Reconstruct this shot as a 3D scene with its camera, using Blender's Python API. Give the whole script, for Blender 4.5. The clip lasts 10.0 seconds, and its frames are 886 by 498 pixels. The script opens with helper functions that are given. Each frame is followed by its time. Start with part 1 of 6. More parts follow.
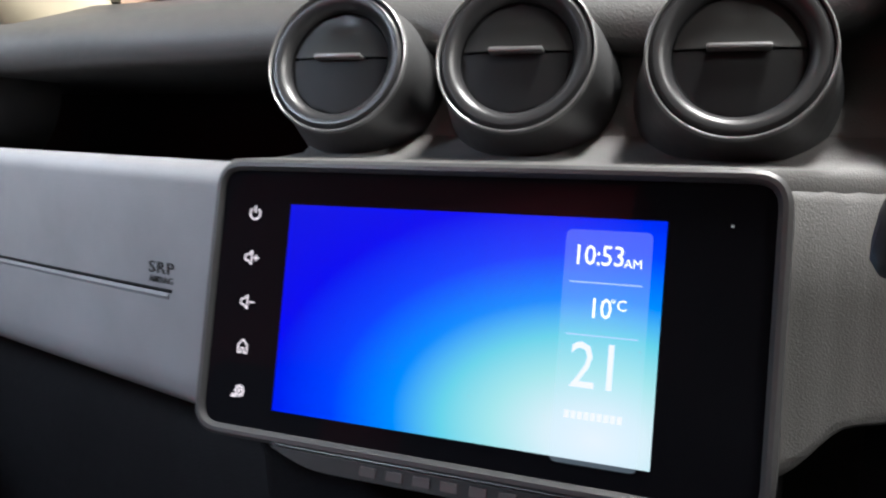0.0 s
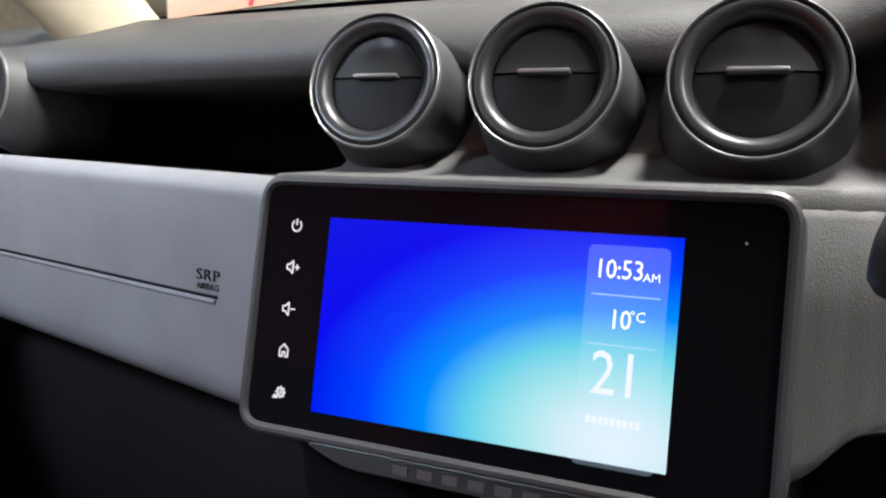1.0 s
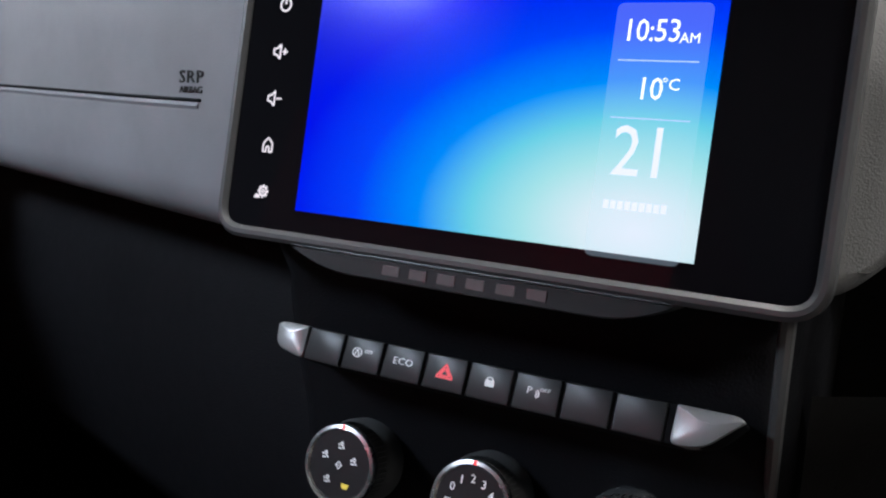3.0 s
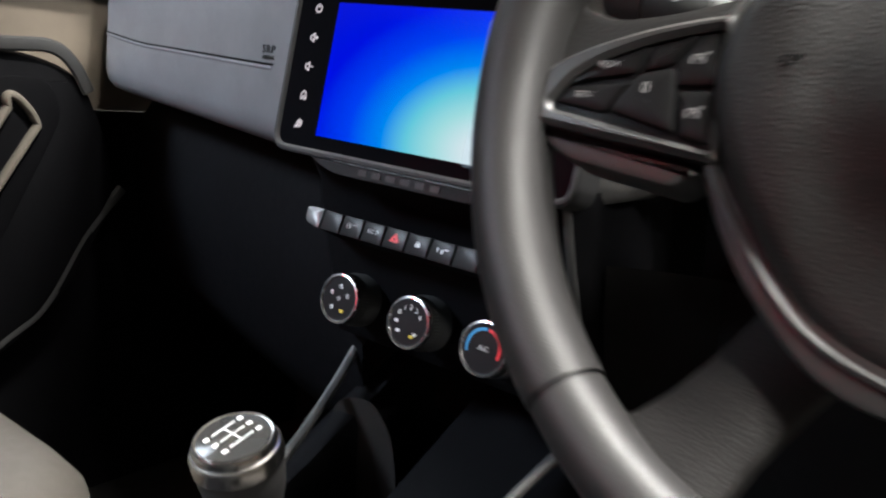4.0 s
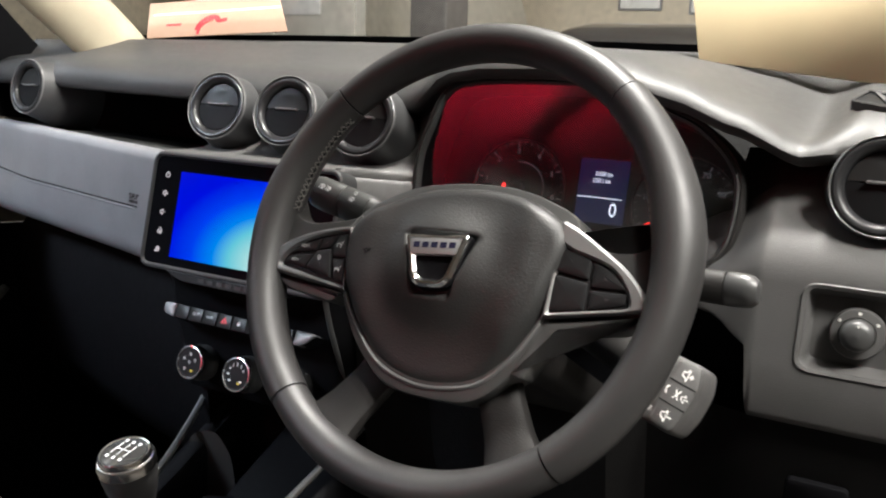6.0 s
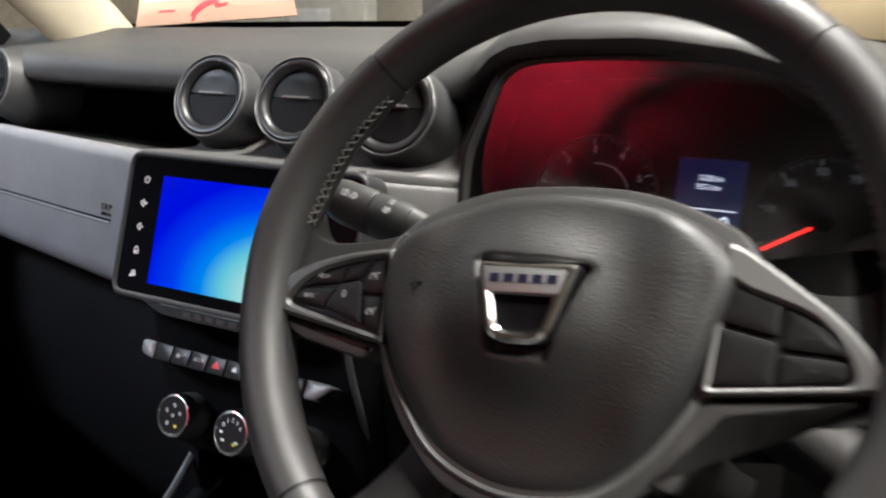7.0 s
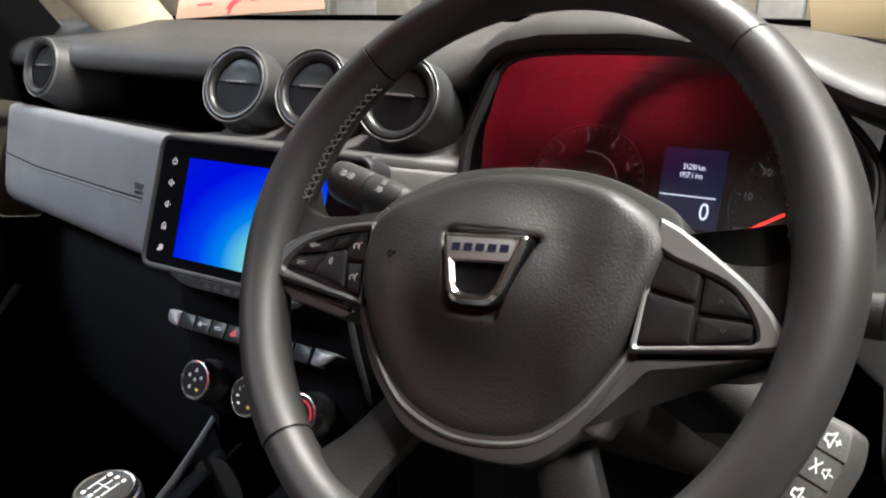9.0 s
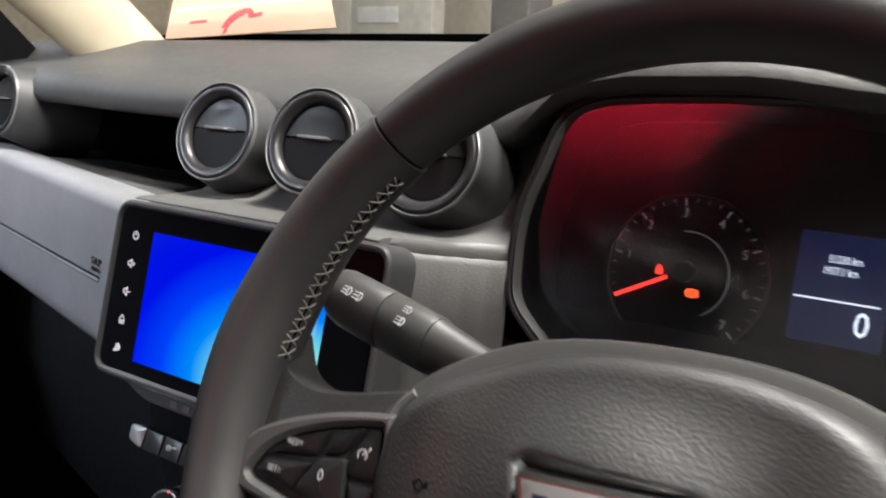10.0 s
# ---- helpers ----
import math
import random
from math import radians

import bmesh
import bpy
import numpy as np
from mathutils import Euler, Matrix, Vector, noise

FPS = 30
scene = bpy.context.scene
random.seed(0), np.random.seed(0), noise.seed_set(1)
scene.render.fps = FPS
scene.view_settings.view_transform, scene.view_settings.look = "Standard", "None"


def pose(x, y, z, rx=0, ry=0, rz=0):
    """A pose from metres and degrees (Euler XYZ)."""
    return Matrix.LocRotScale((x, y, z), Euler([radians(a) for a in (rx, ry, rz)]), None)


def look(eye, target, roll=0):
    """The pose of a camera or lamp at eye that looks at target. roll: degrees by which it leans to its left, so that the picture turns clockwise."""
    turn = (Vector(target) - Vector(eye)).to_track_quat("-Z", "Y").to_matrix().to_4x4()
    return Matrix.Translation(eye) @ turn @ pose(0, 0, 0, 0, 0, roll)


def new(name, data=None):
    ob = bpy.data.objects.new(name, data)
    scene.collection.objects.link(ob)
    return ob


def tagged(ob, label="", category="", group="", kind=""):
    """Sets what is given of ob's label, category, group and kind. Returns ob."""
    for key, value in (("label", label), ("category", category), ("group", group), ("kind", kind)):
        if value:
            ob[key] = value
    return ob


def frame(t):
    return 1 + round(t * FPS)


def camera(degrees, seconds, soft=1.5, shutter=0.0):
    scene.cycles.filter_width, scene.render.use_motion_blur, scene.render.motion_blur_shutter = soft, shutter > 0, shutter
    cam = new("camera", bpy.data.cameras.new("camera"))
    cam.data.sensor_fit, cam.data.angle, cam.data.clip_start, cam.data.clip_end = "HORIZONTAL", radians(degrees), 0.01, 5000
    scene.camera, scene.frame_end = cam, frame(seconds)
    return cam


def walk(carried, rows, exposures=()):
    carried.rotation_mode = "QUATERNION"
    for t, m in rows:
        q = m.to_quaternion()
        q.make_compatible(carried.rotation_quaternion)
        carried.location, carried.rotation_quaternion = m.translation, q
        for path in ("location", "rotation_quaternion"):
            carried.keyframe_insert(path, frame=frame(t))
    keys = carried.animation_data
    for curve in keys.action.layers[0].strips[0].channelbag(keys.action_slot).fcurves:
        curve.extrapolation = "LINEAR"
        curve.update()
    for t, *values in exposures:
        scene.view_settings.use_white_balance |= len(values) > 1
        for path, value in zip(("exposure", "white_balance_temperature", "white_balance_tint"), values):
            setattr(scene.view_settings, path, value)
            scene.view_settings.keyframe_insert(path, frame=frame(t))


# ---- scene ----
cam = camera(55.60, 10.0, 2.1, 0.5)
PATH = [
    (0, (0.1403, -0.3409, 1.0628), (-0.6566, 1.4866, 0.9045), 1.74),
    (0.5, (0.1409, -0.3656, 1.0727), (-0.6986, 1.443, 0.9166), 2.27),
    (1, (0.1512, -0.3607, 1.0685), (-0.7204, 1.4331, 0.9173), 2.04),
    (1.5, (0.1527, -0.3581, 1.0428), (-0.7289, 1.4276, 0.8586), 1.42),
    (2, (0.1523, -0.374, 1.0085), (-0.7132, 1.413, 0.7687), 1.30),
    (2.1, (0.15, -0.3639, 1.0098), (-0.7283, 1.4131, 0.7436), 1.30),
    (2.2, (0.1444, -0.349, 1.0106), (-0.7406, 1.4189, 0.7082), 1.23),
    (3.3, (0.1453, -0.3171, 0.9917), (-0.793, 1.4243, 0.6964), 5.76),
    (3.5, (0.2014, -0.3651, 0.9989), (-0.7923, 1.3411, 0.6807), 6.22),
    (3.7, (0.2485, -0.4037, 0.9801), (-0.7955, 1.271, 0.6558), 7.06),
    (3.9, (0.3371, -0.438, 0.9987), (-0.8147, 1.1429, 0.5817), 6.25),
    (4, (0.3693, -0.4543, 1.0096), (-0.7998, 1.1154, 0.598), 6.59),
    (4.2, (0.4182, -0.4722, 1.0063), (-0.775, 1.0965, 0.6668), 7.21),
    (4.5, (0.5268, -0.5333, 1.0418), (-0.6493, 1.0505, 0.7126), 7.10),
    (5, (0.6759, -0.6146, 1.0742), (-0.4171, 1.0315, 0.7643), 6.21),
    (5.5, (0.6961, -0.6913, 1.1082), (-0.2738, 1.0348, 0.8256), 5.46),
    (5.7, (0.6675, -0.7166, 1.11), (-0.2673, 1.031, 0.8414), 5.18),
    (6.8, (0.5464, -0.5991, 1.0932), (-0.3691, 1.1656, 0.8753), 4.96),
    (7, (0.4991, -0.5499, 1.0891), (-0.4409, 1.2019, 0.8717), 5.00),
    (7.5, (0.4512, -0.5008, 1.076), (-0.5412, 1.2217, 0.8564), 5.33),
    (8, (0.4586, -0.4877, 1.0762), (-0.569, 1.2127, 0.8463), 5.61),
    (8.5, (0.4995, -0.5147, 1.0785), (-0.5343, 1.1803, 0.8374), 5.78),
    (9, (0.5592, -0.5743, 1.0871), (-0.4698, 1.1233, 0.8438), 5.85),
    (9.2, (0.5552, -0.556, 1.1), (-0.4854, 1.1342, 0.8548), 5.80),
    (9.5, (0.5062, -0.4918, 1.1359), (-0.5379, 1.1959, 0.8878), 5.49),
    (10, (0.4339, -0.4089, 1.1347), (-0.6415, 1.2598, 0.8922), 5.44),
]
PITCH = 7.0
CAR = pose(0, 0, 1.05) @ pose(0, 0, 0, -PITCH) @ pose(0, 0, -1.05)
walk(cam, [(t, CAR @ look(eye, target, roll)) for t, eye, target, roll in PATH],
     [(0.0, 0.3, 5750, 10), (2.2, 0.25, 5750, 10), (3.4, 0.2, 5750, 10), (4.3, 0.1, 5950, 10), (9.1, 0.1, 5950, 10), (9.6, 0.2, 5950, 10), (10.0, 0.25, 5950, 10)])

# ---- world and light ----
world = bpy.data.worlds.new("world")
world.use_nodes = True
scene.world = world
world.node_tree.nodes["Background"].inputs[0].default_value = (0.55, 0.5, 0.42, 1)
world.node_tree.nodes["Background"].inputs[1].default_value = 0.01
scene.view_settings.exposure = 0.0


def area(name, eye, target, sx, sy, watts, colour, spread=180):
    d = bpy.data.lights.new(name, "AREA")
    d.shape, d.size, d.size_y, d.energy, d.color = "RECTANGLE", sx, sy, watts, colour
    ob = new(name, d)
    ob.matrix_world = look(eye, target)
    d.spread = radians(spread)
    return ob


WARM, COOL = (1.0, 0.92, 0.79), (0.86, 0.94, 1.0)
# lamps out of view, added; places and powers tuned to light the cabin
area("added_lamp", (1.6, -0.75, 2.86), (0.6, 0.0, 1.0), 0.12, 0.6, 88, WARM)
# added soft fill for the driver side
area("added_lamp", (2.2, -0.55, 2.86), (0.5, 0.0, 1.0), 0.12, 0.5, 72, WARM)
area("added_lamp", (-1.6, -1.9, 2.86), (-0.5, 0.1, 1.05), 0.3, 0.8, 155, COOL)
area("added_lamp", (-2.3, 0.0, 2.86), (-0.4, 0.1, 1.05), 0.3, 1.6, 20, COOL)
area("added_lamp", (0.5, 0.36, 2.86), (0.4, -0.05, 1.1), 0.2, 0.5, 150, WARM)
# added to brighten the red van so that it reflects
area("added_lamp", (-0.75, -2.2, 2.86), (-0.75, -2.8, 1.3), 0.5, 0.15, 5.5, WARM, 40)
# last two added to brighten the backdrop past the windscreen
area("added_lamp", (-1.2, 5.6, 2.86), (-1.8, 8.6, 1.4), 1.6, 0.3, 60, WARM)
area("added_lamp", (-1.6, 3.2, 2.86), (-3.2, 5.8, 1.5), 1.6, 0.3, 40, WARM)


# ---- materials ----
def node_mat(name):
    m = bpy.data.materials.new(name)
    m.use_nodes = True
    nt = m.node_tree
    return m, nt, nt.nodes["Principled BSDF"]


def mat(name, colour, rough=0.5, metal=0.0, grain=None, wear=0.12, coat=0.0, spec=0.5):
    """Principled surface: colour varied by soft noise, roughness by finer noise, and pebbled grain (cells per metre, depth in metres)."""
    m, nt, bsdf = node_mat(name)
    link = nt.links.new
    tc = nt.nodes.new("ShaderNodeTexCoord")
    big = nt.nodes.new("ShaderNodeTexNoise")
    big.inputs["Scale"].default_value, big.inputs["Detail"].default_value = 14.0, 5.0
    link(tc.outputs["Object"], big.inputs["Vector"])
    ramp = nt.nodes.new("ShaderNodeValToRGB")
    c = Vector(colour)
    ramp.color_ramp.elements[0].position, ramp.color_ramp.elements[1].position = 0.3, 0.7
    ramp.color_ramp.elements[0].color = (*(c * (1 - wear)), 1)
    ramp.color_ramp.elements[1].color = (*(c * (1 + wear)), 1)
    link(big.outputs["Fac"], ramp.inputs["Fac"])
    link(ramp.outputs["Color"], bsdf.inputs["Base Color"])
    fine = nt.nodes.new("ShaderNodeTexNoise")
    fine.inputs["Scale"].default_value, fine.inputs["Detail"].default_value = 120.0, 4.0
    link(tc.outputs["Object"], fine.inputs["Vector"])
    rr = nt.nodes.new("ShaderNodeMapRange")
    rr.inputs["To Min"].default_value, rr.inputs["To Max"].default_value = 0.82 * rough, 1.18 * rough
    link(fine.outputs["Fac"], rr.inputs["Value"])
    link(rr.outputs["Result"], bsdf.inputs["Roughness"])
    bsdf.inputs["Metallic"].default_value = metal
    bsdf.inputs["Specular IOR Level"].default_value = spec
    bsdf.inputs["Coat Weight"].default_value = coat
    if grain:
        vor = nt.nodes.new("ShaderNodeTexVoronoi")
        vor.feature = "SMOOTH_F1"
        vor.inputs["Scale"].default_value = grain[0]
        warp = nt.nodes.new("ShaderNodeMixRGB")
        warp.blend_type = "ADD"
        warp.inputs["Fac"].default_value = 0.0006
        link(tc.outputs["Object"], warp.inputs["Color1"])
        link(fine.outputs["Color"], warp.inputs["Color2"])
        link(warp.outputs["Color"], vor.inputs["Vector"])
        bump = nt.nodes.new("ShaderNodeBump")
        bump.inputs["Strength"].default_value, bump.inputs["Distance"].default_value = 0.6, grain[1]
        link(vor.outputs["Distance"], bump.inputs["Height"])
        link(bump.outputs["Normal"], bsdf.inputs["Normal"])
    return m


def glow(name, colour, strength):
    m, nt, bsdf = node_mat(name)
    bsdf.inputs["Base Color"].default_value = (0.02, 0.02, 0.02, 1)
    bsdf.inputs["Emission Color"].default_value = (*colour, 1)
    bsdf.inputs["Emission Strength"].default_value = strength
    return m


def clear(name, tint=(1, 1, 1), rough=0.02, ior=1.45):
    """Thin clear sheet: passes light straight, with a Fresnel gloss."""
    m, nt, bsdf = node_mat(name)
    link = nt.links.new
    tr, gl, mix, fr = (nt.nodes.new(k) for k in ("ShaderNodeBsdfTransparent", "ShaderNodeBsdfGlossy", "ShaderNodeMixShader", "ShaderNodeFresnel"))
    tr.inputs["Color"].default_value = (*tint, 1)
    gl.inputs["Roughness"].default_value = rough
    fr.inputs["IOR"].default_value = ior
    link(fr.outputs[0], mix.inputs[0])
    link(tr.outputs[0], mix.inputs[1])
    link(gl.outputs[0], mix.inputs[2])
    link(mix.outputs[0], nt.nodes["Material Output"].inputs["Surface"])
    return m


M_PAD = mat("soft_pad_plastic", (0.039, 0.038, 0.037), 0.52, grain=(1000, 0.0004))
M_FASCIA = mat("grained_fascia_plastic", (0.074, 0.072, 0.071), 0.5, grain=(1200, 0.00035))
M_PANEL = mat("silver_grey_panel_skin", (0.17, 0.17, 0.18), 0.4, grain=(1300, 0.0002))
# black plastic, taken near zero to carry shade low in the cabin
M_DARK = mat("black_plastic_with_shade", (0.0042, 0.0042, 0.005), 0.6, grain=(900, 0.0003), spec=0.06)
M_LOWER = mat("charcoal_lower_plastic", (0.016, 0.015, 0.0145), 0.55, grain=(1000, 0.0004), spec=0.22)
M_TRIM = mat("smooth_charcoal_plastic", (0.045, 0.045, 0.045), 0.38)
M_BEZEL = mat("satin_grey_bezel", (0.034, 0.034, 0.035), 0.42, spec=0.4)
M_GLASS = mat("gloss_black_panel", (0.004, 0.004, 0.005), 0.03, wear=0.05, spec=0.04)
M_LEATHER = mat("black_leather", (0.027, 0.026, 0.026), 0.48, grain=(1500, 0.00012))
M_COVER = mat("black_airbag_skin", (0.0155, 0.0153, 0.015), 0.5, grain=(900, 0.0003), spec=0.5)
M_SATIN = mat("satin_silver_trim", (0.17, 0.17, 0.168), 0.45, metal=0.5, wear=0.05)
M_GREYTRIM = mat("dark_silver_trim", (0.24, 0.24, 0.24), 0.35, metal=0.4, wear=0.05)
M_CHROME = mat("bright_chrome", (0.85, 0.85, 0.85), 0.16, metal=1.0, wear=0.03)
M_COLLAR = mat("brushed_chrome", (0.5, 0.48, 0.46), 0.24, metal=1.0, wear=0.06)
M_DARKCHROME = mat("smoked_chrome", (0.34, 0.34, 0.34), 0.26, metal=0.9, wear=0.05)
M_HUB = mat("satin_hub_plastic", (0.06, 0.06, 0.059), 0.36, metal=0.2)
M_VENTBAND = mat("satin_vent_band", (0.016, 0.016, 0.017), 0.36, spec=0.35)
M_HOUSING = mat("dark_vent_housing_plastic", (0.034, 0.034, 0.035), 0.48, grain=(1200, 0.0002))
M_VENTRING = mat("satin_vent_ring", (0.13, 0.13, 0.13), 0.3, metal=0.3)
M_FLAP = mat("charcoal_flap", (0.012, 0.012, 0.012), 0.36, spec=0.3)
# darker flap copy: shade of the lower half is in its colour
M_SHADEDFLAP = mat("shaded_flap", (0.006, 0.006, 0.0065), 0.5, spec=0.12)
M_STALK = mat("matte_stalk_plastic", (0.032, 0.032, 0.031), 0.5, grain=(1400, 0.0001), spec=0.3)
# knee panel colour, cut down to carry the shade under the column
M_KNEE = mat("shaded_knee_plastic", (0.004, 0.0039, 0.0039), 0.6, grain=(1000, 0.0003), spec=0.12)
M_KEY = mat("black_key_plastic", (0.009, 0.009, 0.0095), 0.42, spec=0.22)
M_DARKKEY = mat("charcoal_switch_plastic", (0.014, 0.014, 0.0145), 0.42, spec=0.3)
M_GREYPRINT = mat("grey_print", (0.3, 0.3, 0.3), 0.5, wear=0.05)
M_INKBLUE = mat("dark_blue_ink", (0.01, 0.01, 0.025), 0.45, spec=0.15)
M_PRINT = mat("white_print", (0.75, 0.74, 0.72), 0.5, wear=0.03)
M_STITCH = mat("pale_thread", (0.16, 0.152, 0.14), 0.7)
M_CREAM = mat("cream_trim_cloth", (0.33, 0.29, 0.21), 0.75, grain=(900, 0.0002))
M_DOOR = mat("brown_grey_door_plastic", (0.16, 0.135, 0.105), 0.5, grain=(1000, 0.0004))
M_SEAT = mat("beige_grey_seat_cloth", (0.066, 0.059, 0.05), 0.8, grain=(1100, 0.0004))
M_DARKSEAT = mat("black_seat_cloth", (0.016, 0.016, 0.016), 0.85, grain=(1100, 0.0004))
M_CARPET = mat("black_carpet", (0.012, 0.012, 0.012), 0.95, grain=(900, 0.001))
M_BOARD = mat("cream_board", (0.5, 0.42, 0.26), 0.6, wear=0.04)
M_PAPER = mat("orange_cream_paper", (0.31, 0.205, 0.145), 0.6, wear=0.05)
M_REDINK = mat("red_ink", (0.6, 0.02, 0.03), 0.5, wear=0.04)
M_FACE = mat("cluster_black_face", (0.003, 0.003, 0.0035), 0.5, spec=0.15)
M_CONCRETE = mat("garage_concrete", (0.14, 0.13, 0.12), 0.8, grain=(60, 0.002))
M_WALLPAINT = mat("cream_wall_paint", (0.6, 0.54, 0.42), 0.7)
# colour for the unseen south wall, dark so the lens reflects no haze
M_DARKWALL = mat("darkened_wall", (0.05, 0.047, 0.045), 0.85, grain=(40, 0.002))
M_REDPAINT = mat("red_car_paint", (0.62, 0.002, 0.033), 0.45, coat=0.05, wear=0.05)
M_DARKPAINT = mat("dark_grey_car_paint", (0.04, 0.04, 0.045), 0.25, coat=0.6)
M_SILVERPAINT = mat("silver_car_paint", (0.45, 0.44, 0.4), 0.3, metal=0.5, coat=0.5)
M_WHITEPAINT = mat("cream_white_car_paint", (0.62, 0.6, 0.53), 0.35, coat=0.4)
M_CONSOLEEDGE = mat("grey_console_edge", (0.06, 0.06, 0.06), 0.36)
M_KNOBCAP = mat("gloss_black_cap", (0.03, 0.03, 0.03), 0.12, wear=0.05, spec=0.8)
M_PULL = mat("beige_grey_pull_trim", (0.15, 0.135, 0.112), 0.45, grain=(1000, 0.0002))
M_TYRE = mat("tyre_rubber", (0.02, 0.02, 0.02), 0.8)
M_PLATE = mat("white_plate", (0.8, 0.8, 0.78), 0.4)
M_ICON = glow("lit_pale_icon", (1.0, 0.86, 0.84), 0.75)
M_RED = glow("lit_red", (1.0, 0.03, 0.02), 2.3)
M_HAZARD_LIT = glow("lit_red_print", (0.9, 0.02, 0.03), 0.7)
M_BLUEPRINT = mat("blue_print", (0.05, 0.3, 0.6), 0.5)
M_YELLOW = glow("lit_yellow", (1.0, 0.75, 0.05), 0.6)
M_ORANGE = glow("lit_orange", (1.0, 0.1, 0.02), 2.6)
M_DIALLIT = glow("dim_white_dial_print", (0.8, 0.8, 0.85), 0.08)
M_LCD = glow("dark_blue_lcd", (0.004, 0.02, 0.1), 0.3)
M_LCDTEXT = glow("white_lcd_text", (0.85, 0.9, 1.0), 1.3)
M_UIWHITE = glow("white_ui_text", (1.0, 1.0, 1.0), 1.15)
M_UIPALE = glow("pale_ui_line", (0.55, 0.72, 1.0), 0.75)
M_UIDATE = glow("soft_white_ui_text", (0.9, 0.88, 1.0), 0.85)
M_LAMP = glow("lamp_diffuser", WARM, 6.0)
M_WINDOW = clear("window_glass")
M_DARKWINDOW = mat("dark_window_glass", (0.01, 0.01, 0.012), 0.05)
M_LENS = clear("cluster_lens", (0.97, 0.97, 0.97), 0.16, 2.3)


def screen_gradient(x0, z0):
    """Lit picture: deep blue to cyan to white, spreading from the lower right corner."""
    m, nt, bsdf = node_mat("lit_blue_screen")
    link = nt.links.new
    tc = nt.nodes.new("ShaderNodeTexCoord")
    mp = nt.nodes.new("ShaderNodeMapping")
    mp.vector_type = "POINT"
    mp.inputs["Location"].default_value = (-x0 * 0.62, -z0, 0)
    mp.inputs["Scale"].default_value = (0.62, 1, 1)
    link(tc.outputs["Object"], mp.inputs["Vector"])
    ln = nt.nodes.new("ShaderNodeVectorMath")
    ln.operation = "LENGTH"
    link(mp.outputs[0], ln.inputs[0])
    rng = nt.nodes.new("ShaderNodeMapRange")
    rng.inputs["From Max"].default_value = 0.165
    link(ln.outputs["Value"], rng.inputs["Value"])
    ramp = nt.nodes.new("ShaderNodeValToRGB")
    els = ramp.color_ramp.elements
    els[0].position, els[0].color = 0.0, (0.95, 0.97, 0.97, 1)
    els[1].position, els[1].color = 1.0, (0.012, 0.014, 0.62, 1)
    for p, c in ((0.08, (0.8, 0.93, 0.9)), (0.17, (0.45, 0.85, 0.8)), (0.255, (0.18, 0.7, 0.78)), (0.345, (0.004, 0.27, 0.95)), (0.46, (0.0, 0.06, 0.97)), (0.6, (0.0, 0.006, 0.85))):
        e = els.new(p)
        e.color = (*c, 1)
    link(rng.outputs[0], ramp.inputs[0])
    bsdf.inputs["Base Color"].default_value = (0, 0, 0, 1)
    bsdf.inputs["Roughness"].default_value = 0.15
    bsdf.inputs["Specular IOR Level"].default_value = 0.15
    link(ramp.outputs[0], bsdf.inputs["Emission Color"])
    bsdf.inputs["Emission Strength"].default_value = 0.76
    return m


# ---- building helpers ----
def thing(name, label, category, m=None, group="", kind=""):
    ob = new(name)
    ob.empty_display_size = 0.05
    ob.matrix_world = CAR @ m if m is not None else CAR
    return tagged(ob, label, category, group, kind)


def part(name, bm, material, parent, label="", angle=35, face=None):
    me = bpy.data.meshes.new(name)
    bmesh.ops.recalc_face_normals(bm, faces=bm.faces)
    if face is not None and sum(f.normal.dot(Vector(face)) for f in bm.faces) < 0:
        bmesh.ops.reverse_faces(bm, faces=bm.faces)
    bm.to_mesh(me)
    bm.free()
    for p in me.polygons:
        p.use_smooth = True
    me.set_sharp_from_angle(angle=radians(angle))
    me.materials.append(material)
    ob = new(name, me)
    ob.parent = parent
    if label:
        ob["label"] = label
    return ob


def again(ob, m, parent=None):
    """A further part on the same mesh, at the local pose m."""
    o = new(ob.name.split(".")[0], ob.data)
    o.parent = parent or ob.parent
    o.matrix_basis = m
    if "label" in ob:
        o["label"] = ob["label"]
    return o


def axes(origin, x, y, z):
    m = Matrix((Vector(x), Vector(y), Vector(z))).transposed().to_4x4()
    m.translation = origin
    return m


def facing(origin, tilt=0.0, yaw=0.0, roll=0.0):
    """Local frame with x right, y up along the face and z out towards the cabin. tilt: the top leans away; yaw: turns to the right."""
    return pose(*origin) @ pose(0, 0, 0, 0, 0, yaw) @ pose(0, 0, 0, 90 - tilt) @ pose(0, 0, 0, 0, 0, roll)


def loft(bm, rings, closed=True, cap0=False, cap1=False):
    vs = [[bm.verts.new(p) for p in r] for r in rings]
    n = len(vs[0])
    for a, b in zip(vs, vs[1:]):
        for i in range(n if closed else n - 1):
            j = (i + 1) % n
            bm.faces.new((a[i], a[j], b[j], b[i]))
    if cap0:
        bm.faces.new(vs[0][::-1])
    if cap1:
        bm.faces.new(vs[-1])
    return vs


def lathe(bm, profile, n=48, cap=True, m=None):
    rings = [[Vector((r * math.cos(2 * math.pi * i / n), r * math.sin(2 * math.pi * i / n), z)) for i in range(n)] for r, z in profile]
    if m is not None:
        rings = [[m @ p for p in r] for r in rings]
    loft(bm, rings, True, cap, cap)


